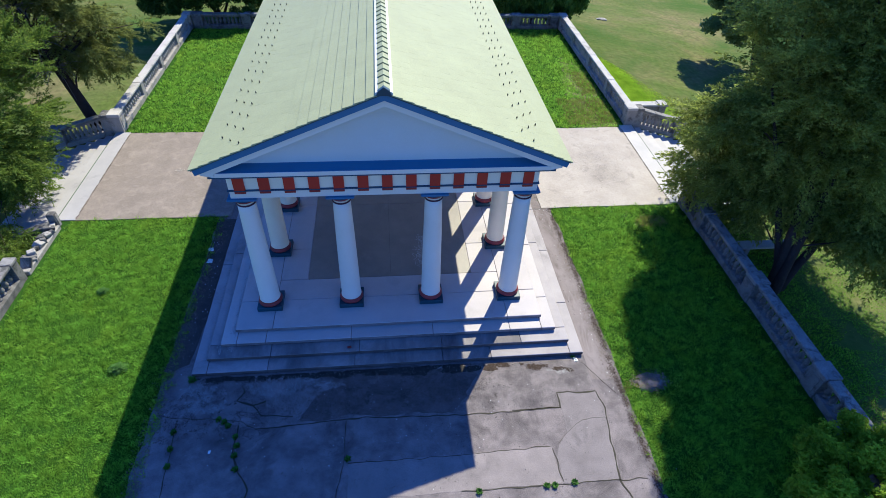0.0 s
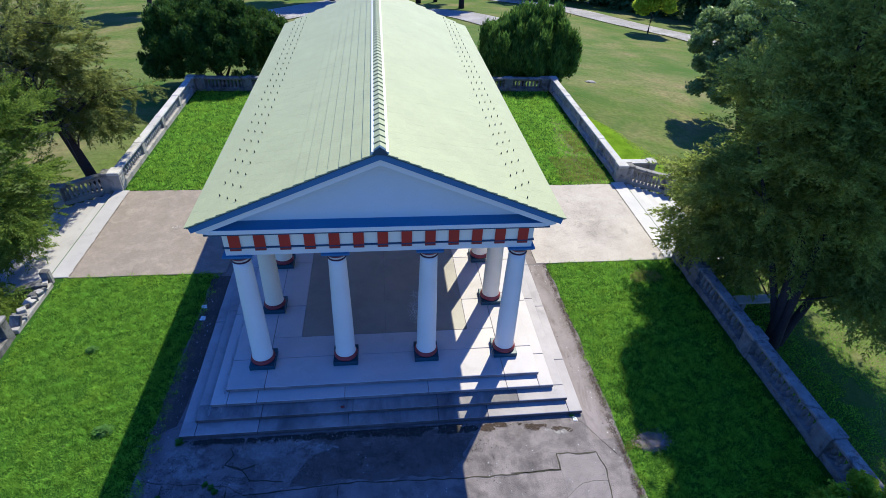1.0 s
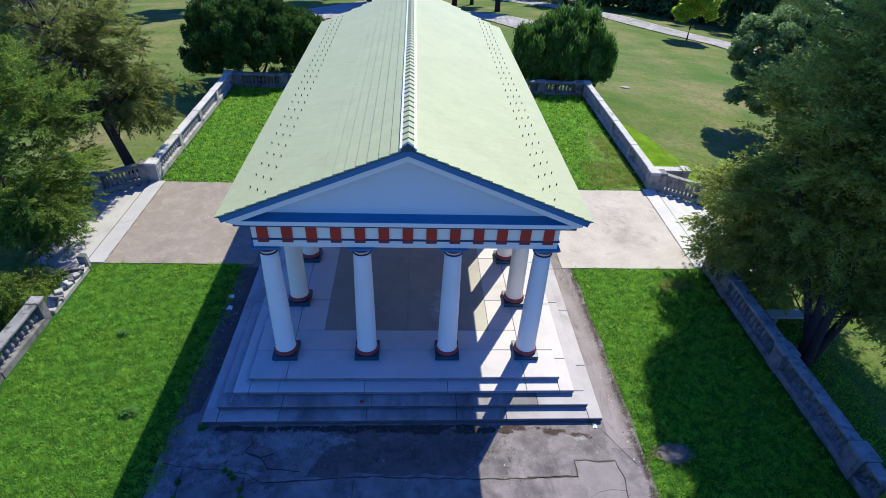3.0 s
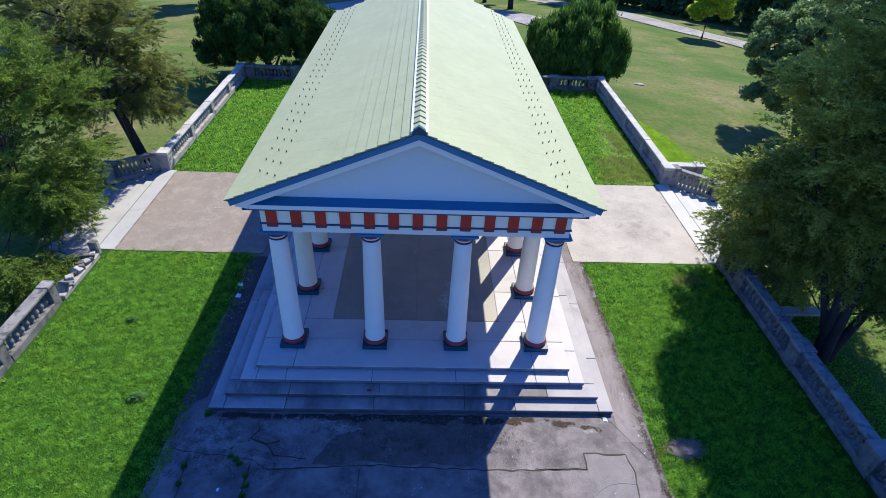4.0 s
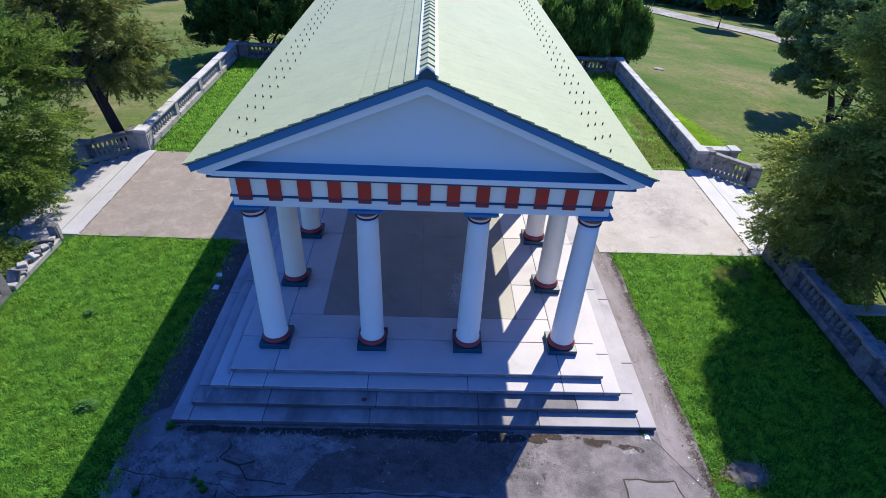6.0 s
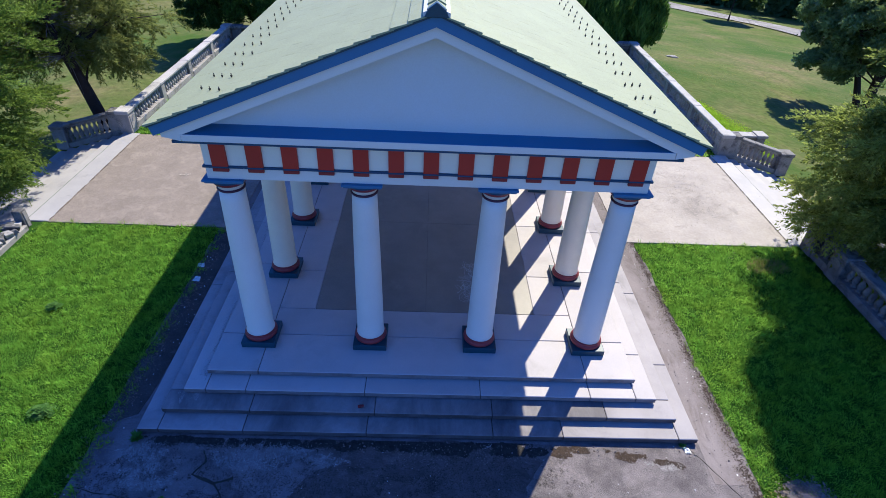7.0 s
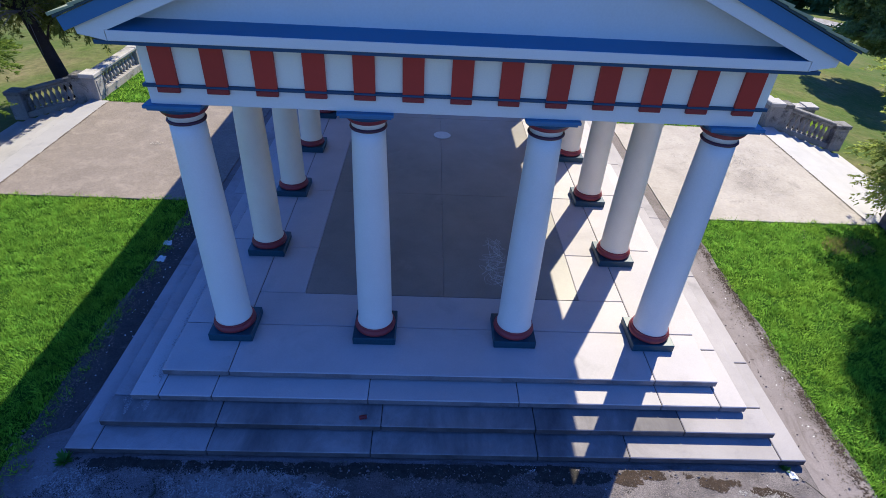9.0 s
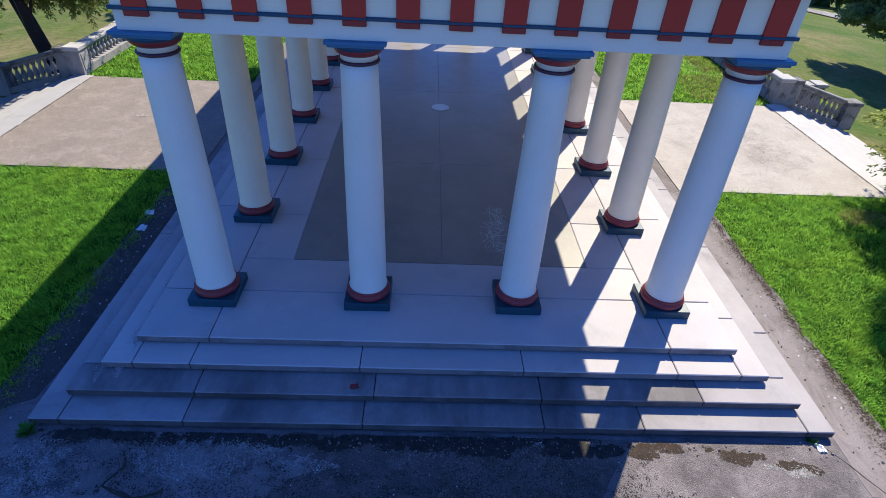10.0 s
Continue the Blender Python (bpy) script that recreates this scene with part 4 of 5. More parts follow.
def clumps_in(centre, radii, n, size, seed, low=-1.0, hollow=0.5):
    """Clump centres through an uneven crown, with gaps."""
    r = np.random.default_rng(seed)
    out, rad = [], []
    while len(out) < n:
        d = r.normal(size=3)
        d /= np.linalg.norm(d)
        if d[2] < low:
            continue
        f = hollow + (1 - hollow) * r.random() ** 0.7
        lump = 1 + 0.28 * noise.noise(Vector(d * 2.1) + Vector((seed, 0, 0)))
        out.append(np.array(centre) + d * np.array(radii) * f * lump)
        rad.append(size * r.uniform(0.6, 1.35))
    return out, rad


def tree(name, label, category, base, stems, crown, material, count, size, clump, n_clumps, seed, up=0.0, slender=1.0, squash=0.75, low=-1.0, hollow=0.45, trunk_r=0.2, twigs=0, group="", feathery=0, inner=None):
    """stems: for each, the offset of its top from the base. crown: list of (centre offset, radii, share)."""
    t = thing(name, label, category, base, group)
    bm = bmesh.new()
    r = random.Random(seed)
    ends = []
    for k, s in enumerate(stems):
        s = Vector(s)
        pts, radii = [], []
        for i in range(9):
            u = i / 8
            w = Vector((noise.noise((u * 3, k, seed)), noise.noise((u * 3, k + 9, seed)), 0)) * 0.25 * u
            off = Vector((0.12 * math.cos(k * 2.1), 0.12 * math.sin(k * 2.1), 0)) if len(stems) > 1 else Vector()
            pts.append(Vector((s.x * u ** 1.15, s.y * u ** 1.15, s.z * u - 0.15)) + w + off)
            radii.append(trunk_r * (1.0 - 0.82 * u) * (1.25 if i == 0 else 1.0))
        tube(bm, pts, radii, 9)
        ends.append(pts)
    part("trunk", bm, BARK, t, "dark rough bark", True)
    cs, rs = [], []
    for c, rad, share in crown:
        a, b = clumps_in(c, rad, max(3, int(n_clumps * share)), clump, seed + abs(int(c[0] * 10)), low, hollow)
        cs += a
        rs += b
    bm = bmesh.new()
    for c in cs[:: max(1, len(cs) // 42)]:
        pts = ends[r.randrange(len(ends))]
        c = Vector(c)
        start = min(pts[2:], key=lambda p: (p - c).length + max(0, p.z - c.z + 0.4) * 2)
        limb, span = [], (c - start).length
        for i in range(6):
            u = i / 5
            w = noise.noise_vector((c.x + u * 2.5, c.y, c.z + u * 1.5)) * 0.16 * span * math.sin(math.pi * u)
            limb.append(start.lerp(c, u) + w + Vector((0, 0, 0.10 * span * math.sin(math.pi * u))))
        tube(bm, limb, [0.042 * trunk_r / 0.2 * (1 - 0.16 * i) for i in range(6)], 5)
    part("branchwork", bm, BARK, t)
    if twigs:
        bm = bmesh.new()
        for i in range(twigs):
            pts = ends[r.randrange(len(ends))]
            p = pts[r.randrange(3, 8)]
            d = Vector((r.uniform(-1, 1), r.uniform(-1, 1), r.uniform(-0.35, 0.3))).normalized()
            l = r.uniform(0.7, 2.2)
            tube(bm, [p, p + d * l * 0.5 + Vector((0, 0, 0.05)), p + d * l + Vector((0, 0, -0.15))], [0.016, 0.010, 0.004], 4)
        part("deadwood", bm, DEADWOOD, t, "bare grey twigs")
    radii = np.array(rs)[:, None] * np.array([1, 1, squash])
    cloud("crown", sprays(cs, rs, count, size, slender, feathery, up) if feathery else leaves(cs, radii, count, size, up, slender), 3, material, t)
    # extra leaves inside the crown, added to block the sun
    if inner:
        core = [k for k in range(len(cs)) if rng.random() < 0.7]
        mid = np.array([(cs[k] - np.array(inner[2])) * 0.86 + np.array(inner[2]) for k in core])
        cloud("inner_foliage", leaves(mid, radii[core] * 1.1, inner[0], inner[1], 0.0, 1.6, 0.0), 3, material, t)
    return t


tree("cedar_tree", "large dark green cedar with several dark stems", "tree", (13.8, 2.05, OUT), [(-1.5, 2.9, 6.5), (-0.2, 3.0, 14.0), (0.9, 1.6, 8.0), (3.6, 1.5, 7.5), (2.2, 3.4, 7.5)],
     [((0.9, 2.75, 7.4), (3.3, 3.7, 4.6), 0.66), ((-1.2, 3.65, 3.7), (2.25, 1.85, 1.85), 0.17), ((2.8, 0.6, 4.3), (1.6, 1.5, 1.4), 0.10), ((2.3, -1.1, 2.7), (1.6, 1.2, 1.1), 0.09), ((-0.5, 2.7, 2.3), (1.2, 1.5, 1.0), 0.05), ((0.5, 1.3, 3.3), (1.5, 1.2, 0.9), 0.07), ((1.6, 0.6, 3.0), (1.2, 1.0, 0.8), 0.05), ((0.9, 1.0, 7.2), (2.4, 2.1, 3.2), 0.16),
      ((2.3, 4.25, 5.6), (1.9, 2.0, 3.0), 0.14)], CEDAR, 430000, 0.046, 0.62, 640, 21, -0.10, 1.7, trunk_r=0.17, hollow=0.42, feathery=10, inner=(150000, 0.055, (1.2, 2.4, 6.5)))
cedar = bpy.data.objects["cedar_tree"]
# unseen clumps above the view, placed to cast the shadow on the lawn
top_c, top_r = [], []
for c, rad, n, seed in (((1.75, 5.2, 15.8), (1.2, 1.9, 1.7), 58, 71), ((2.2, 9.0, 16.0), (1.7, 2.3, 1.9), 62, 72), ((0.25, 2.7, 13.8), (1.5, 1.8, 1.5), 42, 73)):
    a, b = clumps_in(c, rad, n, 0.95, seed, -1.0, 0.2)
    top_c += a
    top_r += b
cloud("upper_crown", leaves(top_c, top_r, 130000, 0.165, 0.0, 1.4, 0.0), 3, YEW, cedar)
tree("pine_tree", "tall dark pine with leaning trunk and bare twigs", "tree", (-12.95, 13.3, OUT), [(-3.1, 1.2, 9.5)],
     [((-2.6, 1.6, 7.4), (3.2, 3.0, 3.0), 0.50), ((-0.2, 1.8, 4.0), (2.5, 1.8, 1.5), 0.34), ((-3.4, 0.4, 4.2), (2.2, 2.0, 1.3), 0.18), ((-1.4, 1.8, 5.6), (2.4, 2.2, 2.0), 0.30)], PINE, 215000, 0.035, 0.60, 260, 22, -0.1, 2.4, trunk_r=0.27, twigs=190, hollow=0.3, feathery=9)
tree("broadleaf_tree", "olive green feathery tree below the terrace steps", "tree", (-15.6, 8.3, OUT), [(-0.3, 0.3, 5.2), (1.0, -0.8, 4.0)],
     [((0.3, 1.2, 4.8), (3.4, 3.0, 3.2), 0.68), ((1.3, -0.5, 2.5), (1.8, 1.6, 1.1), 0.34), ((1.9, -3.7, 1.0), (1.5, 1.2, 0.8), 0.16)], LIME, 240000, 0.038, 0.56, 300, 23, 0.1, 1.9, trunk_r=0.13, hollow=0.35, feathery=10)
tree("yew_bush", "wide dense dark yew behind the balustrade", "bush", (-10.8, 28.7, OUT), [(-1.5, 0, 2.5), (1.5, 0.2, 2.6), (0, 0.5, 3.2), (-0.5, -1.2, 2.2)],
     [((0, 0, 2.95), (4.5, 3.5, 2.75), 1.0)], YEW, 150000, 0.085, 0.42, 460, 24, 0.9, 1.6, 1.05, -0.55, 0.66, trunk_r=0.12, group="yew bushes")
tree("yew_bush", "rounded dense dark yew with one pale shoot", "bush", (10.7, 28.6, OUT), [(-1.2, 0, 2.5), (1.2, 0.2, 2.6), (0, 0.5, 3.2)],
     [((-1.4, 0, 2.4), (1.9, 2.3, 2.0), 0.34), ((1.4, -0.2, 2.6), (1.9, 2.3, 2.2), 0.36), ((0.1, 0.3, 3.1), (1.9, 2.0, 2.3), 0.30), ((0.0, -2.4, 2.2), (0.5, 0.5, 1.0), 0.05)], YEW_SUNLIT, 125000, 0.09, 0.44, 300, 25, 1.8, 2.4, 1.7, -0.55, 0.64, trunk_r=0.12, group="yew bushes")
tree("oak_tree", "dark green spreading tree on the park lawn", "tree", (25.0, 22.6, ground_height(25.0, 22.6)), [(0.3, 0.8, 6.0), (-1.6, 1.0, 5.4), (1.4, 1.0, 5.2)],
     [((-0.7, 1.2, 5.2), (3.9, 3.6, 3.2), 1.0)], OAKLEAF, 72000, 0.125, 0.55, 240, 26, 0.2, 1.2, trunk_r=0.24, hollow=0.45)
tree("oak_tree", "dark green tree behind the cedar", "tree", (24.2, 12.6, ground_height(24.2, 12.6)), [(0.3, 0.4, 6.5), (-1.0, 0.5, 5.8)],
     [((-0.2, 0.4, 6.2), (3.2, 3.2, 3.6), 1.0)], OAKLEAF, 60000, 0.15, 0.6, 170, 31, 0.2, 1.2, trunk_r=0.22, hollow=0.4)
tree("yellow_tree", "small yellow-green tree on the park lawn", "tree", (36.8, 63.8, ground_height(36.8, 63.8)), [(0, 0, 6.5)],
     [((0, 0, 4.7), (2.8, 2.8, 2.9), 1.0)], GOLD, 36000, 0.20, 0.75, 60, 27, 0.3, 1.2, trunk_r=0.10, low=-0.7)
tree("shrub", "bright green shrub at the edge of the lawn", "bush", (10.9, -6.0, -0.05), [(0.2, 0, 1.2), (-0.4, 0.3, 1.0)],
     [((0.2, 0.2, 0.9), (2.0, 1.5, 0.85), 1.0)], SHRUB, 48000, 0.058, 0.28, 150, 28, 0.3, 1.2, trunk_r=0.05, low=-0.5)
for i, (x, y, h) in enumerate(((13.8, 84, 10.0), (-6.2, 74, 11.0), (-4.4, 75.5, 11.0), (7.3, 92, 11.0), (10.5, 94, 11.0), (-12.0, 75, 10.0), (30, 104, 11.0), (-27, 63, 9.0), (-36, 58, 9.0), (-31, 45, 9.0))):
    tree("park_tree", "tall dark park tree with bare lower trunk", "tree", (x, y, ground_height(x, y)), [(0.3, 0.2, h), (-0.9, 0.4, h * 0.9)] if i % 3 == 0 else [(0.3, 0.2, h)],
         [((0, 0, h), (4.5, 4.5, h * 0.42), 1.0)], OAK, 7000, 0.40, 1.05, 55, 40 + i, 0.1, 1.2, trunk_r=0.32, hollow=0.4, group="park trees")

# far woods
wood_c, wood_r = [], []
rr = np.random.default_rng(5)
for i in range(330):
    a = rr.uniform(0, 1)
    x = 36 + 34 * a + rr.normal() * 2.5
    y = 106 - 62 * a * a - 4 * a + abs(rr.normal()) * 5
    wood_c.append((x, y, ground_height(x, y) + rr.uniform(0.5, 13)))
    wood_r.append(rr.uniform(1.3, 2.8))
for i in range(170):
    x = rr.uniform(-110, 36)
    y = 122 + rr.normal() * 4 - 0.004 * x * x
    wood_c.append((x, y, ground_height(x, y) + rr.uniform(0.5, 13)))
    wood_r.append(rr.uniform(1.6, 3.0))
tagged(cloud("far_woods", leaves(wood_c, wood_r, 80000, 0.64, 0.1, 1.2), 3, OAK), "dark edge of distant woods", "woods", kind="stuff")


# ---- grass ----
def blades(rects, per_m2, h0, h1, width):
    out = []
    for x0, x1, y0, y1 in rects:
        n = int((x1 - x0) * (y1 - y0) * per_m2)
        x, y = rng.uniform(x0, x1, n), rng.uniform(y0, y1, n)
        wave = sum(np.sin((x * math.cos(k * 2.4) + y * math.sin(k * 2.4)) * (5.3 + 1.37 * k) + k * 1.9) for k in range(7))
        tuft = np.clip(0.5 + 0.22 * wave, 0, 1)
        edge = np.minimum(np.minimum(x - x0, x1 - x), np.minimum(y - y0, y1 - y))
        edge -= 0.075 + 0.05 * np.sin(3.1 * (x + y)) + 0.04 * np.sin(7.7 * (x - y) + 1) + 0.03 * np.sin(17.3 * (x + y) + 2)
        keep = rng.random(n) < (0.5 + 0.5 * tuft) * np.clip(edge / 0.12 + 0.35, 0, 1)
        x, y, tuft = x[keep], y[keep], tuft[keep]
        n = len(x)
        a = rng.uniform(0, 2 * np.pi, n)
        lean = rng.uniform(0.1, 0.95, n)
        turn = rng.uniform(0, 2 * np.pi, 4096)
        cell = (np.floor(x / 0.17 + 0.4 * np.sin(y * 9)).astype(int) * 73 + np.floor(y / 0.17 + 0.4 * np.sin(x * 7)).astype(int) * 179) % 4096
        la = rng.uniform(-1.3, 1.3, n) + turn[cell]
        h = rng.uniform(h0, h1, n) * (0.75 + 0.4 * tuft)
        base = np.stack([x, y, np.full(n, -0.025)], 1)
        w = np.stack([np.cos(a), np.sin(a), np.zeros(n)], 1) * width * rng.uniform(0.6, 1.3, n)[:, None]
        tip = base + np.stack([np.cos(la) * lean * h, np.sin(la) * lean * h, h * (1 - 0.35 * lean)], 1)
        out.append(np.stack([base - w, base + w, tip], 1))
    return np.concatenate(out)


near = [(-11.5, -5.98, -7.0, 6.2), (6.29, 11.5, -7.0, 6.1)]
far = [(-11.5, -6.1, 12.25, 25.0), (6.1, 11.5, 12.1, 25.0), (-6.1, 6.1, 20.2, 25.0)]
tagged(cloud("grass", blades(near, 3500, 0.04, 0.125, 0.0075), 3, BLADE), "long bright green grass of the terrace lawn", "grass", kind="stuff")
tagged(cloud("grass", blades(far, 800, 0.07, 0.16, 0.015), 3, BLADE), "long green grass on the far terrace lawn", "grass", kind="stuff")


def tufts(rects, per_m2, size):
    """Taller tufts of grass that stand out of the lawn."""
    out = []
    for x0, x1, y0, y1 in rects:
        n = int((x1 - x0) * (y1 - y0) * per_m2)
        cx, cy, s = rng.uniform(x0, x1, n), rng.uniform(y0, y1, n), size * rng.uniform(0.5, 1.25, n) ** 1.5
        k = 16
        cx, cy, s = np.repeat(cx, k), np.repeat(cy, k), np.repeat(s, k)
        m = len(cx)
        a = rng.uniform(0, 2 * np.pi, m)
        base = np.stack([cx + rng.normal(size=m) * 0.03, cy + rng.normal(size=m) * 0.03, np.full(m, -0.02)], 1)
        l = s * rng.uniform(0.5, 1.1, m)
        tip = base + np.stack([np.cos(a) * l * 0.75, np.sin(a) * l * 0.75, l * rng.uniform(0.45, 1.0, m)], 1)
        w = np.stack([-np.sin(a), np.cos(a), np.zeros(m)], 1) * 0.012
        out.append(np.stack([base - w, base + w, tip], 1))
    return np.concatenate(out)


def park_grass(n, x0, x1, y0, y1, h, inside, width=0.03):
    """Uneven tufts standing out of the mown park ground."""
    x, y = rng.uniform(x0, x1, n), rng.uniform(y0, y1, n)
    keep = np.array([inside(a, b) for a, b in zip(x, y)])
    x, y = x[keep], y[keep]
    n = len(x)
    z = np.array([ground_height(a, b) for a, b in zip(x, y)]) - 0.02
    a, l = rng.uniform(0, 2 * np.pi, n), h * rng.uniform(0.4, 1.2, n)
    base = np.stack([x, y, z], 1)
    w = np.stack([np.cos(a), np.sin(a), np.zeros(n)], 1) * width * rng.uniform(0.5, 1.4, n)[:, None]
    tip = base + np.stack([rng.normal(size=n) * l * 0.6, rng.normal(size=n) * l * 0.6, l], 1)
    return np.stack([base - w, base + w, tip], 1)


def off_road(x, y):
    return (x > 12.4 or y > 25.8) and rng.random() < (58 - y) / 45 and noise.noise((x * 0.5, y * 0.5, 2)) + noise.noise((x * 2.1, y * 2.1, 4)) * 0.7 > -0.35


tagged(cloud("park_grass", park_grass(60000, 12, 36, -4, 58, 0.035, off_road, 0.03), 3, FIELDBLADE), "uneven tufts of dry park grass", "grass", kind="stuff")


def lush(x, y):
    n = noise.noise((x * 1.3, y * 0.8, 3)) + 0.5 * noise.noise((x * 4, y * 4, 5))
    return rng.random() < (lush_edge(y) - x) / 1.0 * (0.8 + 0.7 * n) + 0.08 * (x < lush_edge(y) + 0.8)


tagged(cloud("park_grass", park_grass(70000, 12.3, 20.5, -6.0, 6.5, 0.06, lambda x, y: noise.noise((x, y, 7)) > -0.4, 0.018), 3, BLADE), "green grass below the terrace wall", "grass", kind="stuff")
tagged(cloud("lush_grass", park_grass(190000, 12.05, 17.2, 14.4, 25.6, 0.04, lush, 0.05), 3, LUSHBLADE), "bright lush grass along the terrace wall", "grass", kind="stuff")
tagged(cloud("grass_tufts", tufts(near, 18, 0.12), 3, BLADE), "taller tufts in the terrace lawn", "grass", kind="stuff")
straw = [(9.35, 10.6, 4.55, 5.35), (8.8, 11.4, 12.4, 15.2), (10.4, 11.45, 15.5, 18.5), (6.3, 7.0, -2.4, -1.9)]
tagged(cloud("dry_grass", np.concatenate([blades(straw[:1], 1500, 0.08, 0.18, 0.014), blades(straw[1:], 1300, 0.07, 0.16, 0.014)]), 3, STRAW), "dry straw-coloured patches in the terrace lawn", "grass", kind="stuff")
tagged(cloud("grass_tufts", tufts(far, 10, 0.20), 3, BLADE), "taller tufts in the far terrace lawn", "grass", kind="stuff")


# ---- small things ----
def crack(points, width, seed, z=0.0075, material=None, name="crack"):
    """A thin uneven dark line let into the paving."""
    pts = []
    for (x0, y0), (x1, y1) in zip(points, points[1:]):
        n = max(2, int(math.hypot(x1 - x0, y1 - y0) / 0.09))
        pts += [(x0 + (x1 - x0) * i / n, y0 + (y1 - y0) * i / n) for i in range(n)]
    pts.append(points[-1])
    left, right = [], []
    for i, (x, y) in enumerate(pts):
        w = noise.noise_vector((x * 3, y * 3, seed))
        x, y = x + w.x * 0.05, y + w.y * 0.05
        a, b = pts[max(0, i - 1)], pts[min(len(pts) - 1, i + 1)]
        n = Vector((-(b[1] - a[1]), b[0] - a[0])).normalized() * width * (0.35 + 0.9 * abs(noise.noise((x * 2.3, y * 2.3, seed + 4))))
        left.append((x + n.x, y + n.y))
        right.append((x - n.x, y - n.y))
    bm = bmesh.new()
    prism(bm, left + right[::-1], "z", z - 0.01, z)
    return part(name, bm, material or CRACK, PAVE)


sheet("paving_strip", ragged([(-5.6, -2.45), (-3.6, -2.74), (-0.9, -2.63), (2.0, -2.75), (4.42, -2.70), (4.42, -2.25), (5.55, -2.35), (5.5, -1.12), (-5.5, -1.12)], 0.22, 0.05, 25), -0.004, 0.004, OLDPAVE, "", "", PAVE)
# dark rough paving sheet, cut off near the sun's edge; shade painted in too
DARKPAVE = mat("dark_crumbling_paving", (0.120, 0.102, 0.096), 0.94, (0.060, 0.050, 0.046), 0.9, 1.9, 60, 0.9, 0.02, stain=(0.19, 0.165, 0.155), stain_at=(0.58, 0.74), stain_scale=1.8, grain=0.4)
sheet("paving_strip", ragged([(-2.15, -1.12), (1.9, -1.12), (2.35, -1.5), (1.95, -2.2), (1.5, -2.66), (-0.9, -2.56), (-2.5, -2.62), (-2.1, -1.9), (-1.7, -1.6)], 0.16, 0.12, 33), -0.003, 0.0065, DARKPAVE, "", "", PAVE)
sheet("paving_patch", ragged([(4.45, -2.72), (4.47, -2.26), (5.54, -2.30), (5.62, -2.8), (5.46, -4.4), (5.38, -4.76), (3.96, -4.76), (3.98, -4.1), (4.12, -3.76), (4.42, -3.45)], 0.2, 0.04, 26), -0.004, 0.0045, PATCHPAVE, "", "", PAVE)
sheet("paving_slab", ragged([(-1.2, -3.86), (3.9, -3.80), (3.94, -4.74), (-1.2, -4.76)], 0.25, 0.03, 27), -0.004, 0.004, PALEPAVE, "", "", PAVE)
crack([(-3.6, -2.75), (-0.9, -2.63), (2.0, -2.75), (4.42, -2.70)], 0.024, 1)
crack([(3.1, -2.72), (4.42, -2.68), (4.46, -2.25), (5.55, -2.28)], 0.034, 2)
crack([(5.55, -2.28), (5.64, -2.8), (5.48, -3.8), (5.40, -4.76), (5.6, -5.6)], 0.028, 9)
crack([(4.12, -3.74), (4.44, -3.42), (4.9, -3.12), (5.58, -3.08)], 0.006, 10)
crack([(-4.0, -2.6), (-4.05, -3.4), (-3.55, -4.3), (-3.6, -6.0)], 0.035, 3)
crack([(-1.3, -2.7), (-1.3, -3.6), (-1.5, -5.0)], 0.010, 4)
crack([(-1.2, -3.85), (1.5, -3.86), (3.9, -3.78)], 0.012, 5)
crack([(1.5, -4.76), (3.9, -4.78), (5.4, -4.78), (6.1, -4.8)], 0.022, 11)
crack([(3.94, -3.85), (3.96, -4.74)], 0.016, 8)
crack([(5.4, -1.2), (6.1, -2.4)], 0.008, 6)
crack([(-6.2, -2.2), (-4.0, -2.5), (-3.6, -2.75)], 0.012, 7)
crack([(-5.62, -2.4), (-5.55, -3.2), (-5.5, -4.4)], 0.014, 12)
crack([(-4.15, -1.4), (-4.02, -1.62), (-4.18, -1.9), (-3.75, -2.05), (-3.45, -1.95)], 0.035, 13)
crack([(-3.75, -2.05), (-3.5, -2.35), (-2.7, -2.45)], 0.028, 14)

EDGEPAVE = mat("dusty_paving_edge", (0.238, 0.207, 0.202), 0.92, (0.175, 0.151, 0.145), 0.9, 1.3, 50, 0.3, 0.008, grain=0.16, stain=(0.125, 0.102, 0.090), stain_at=(0.52, 0.70), stain_scale=2.6, stretch=(1, 0.3, 1))
sheet("paving_strip", ragged([(5.56, -1.9), (6.36, -1.9), (6.33, 2.4), (6.28, 5.9), (5.56, 5.9)], 0.25, 0.04, 29), -0.004, 0.0035, EDGEPAVE, "", "", PAVE)
# soil beside the lawn, darkened to paint the temple's shade on it
DARKSOIL = mat("dark_damp_soil", (0.066, 0.057, 0.052), 0.95, (0.036, 0.032, 0.028), 0.9, 2.2, 30, 0.7, 0.02, grain=0.3, stain=(0.12, 0.107, 0.10), stain_at=(0.60, 0.74), stain_scale=2.4)
sheet("soil_strip", ragged([(-6.32, -1.0), (-5.72, -0.6), (-5.60, 1.2), (-5.58, 5.9), (-6.22, 5.9), (-6.2, 3.0)], 0.2, 0.06, 30), -0.004, 0.005, DARKSOIL, "", "", PAVE)

random.seed(31)


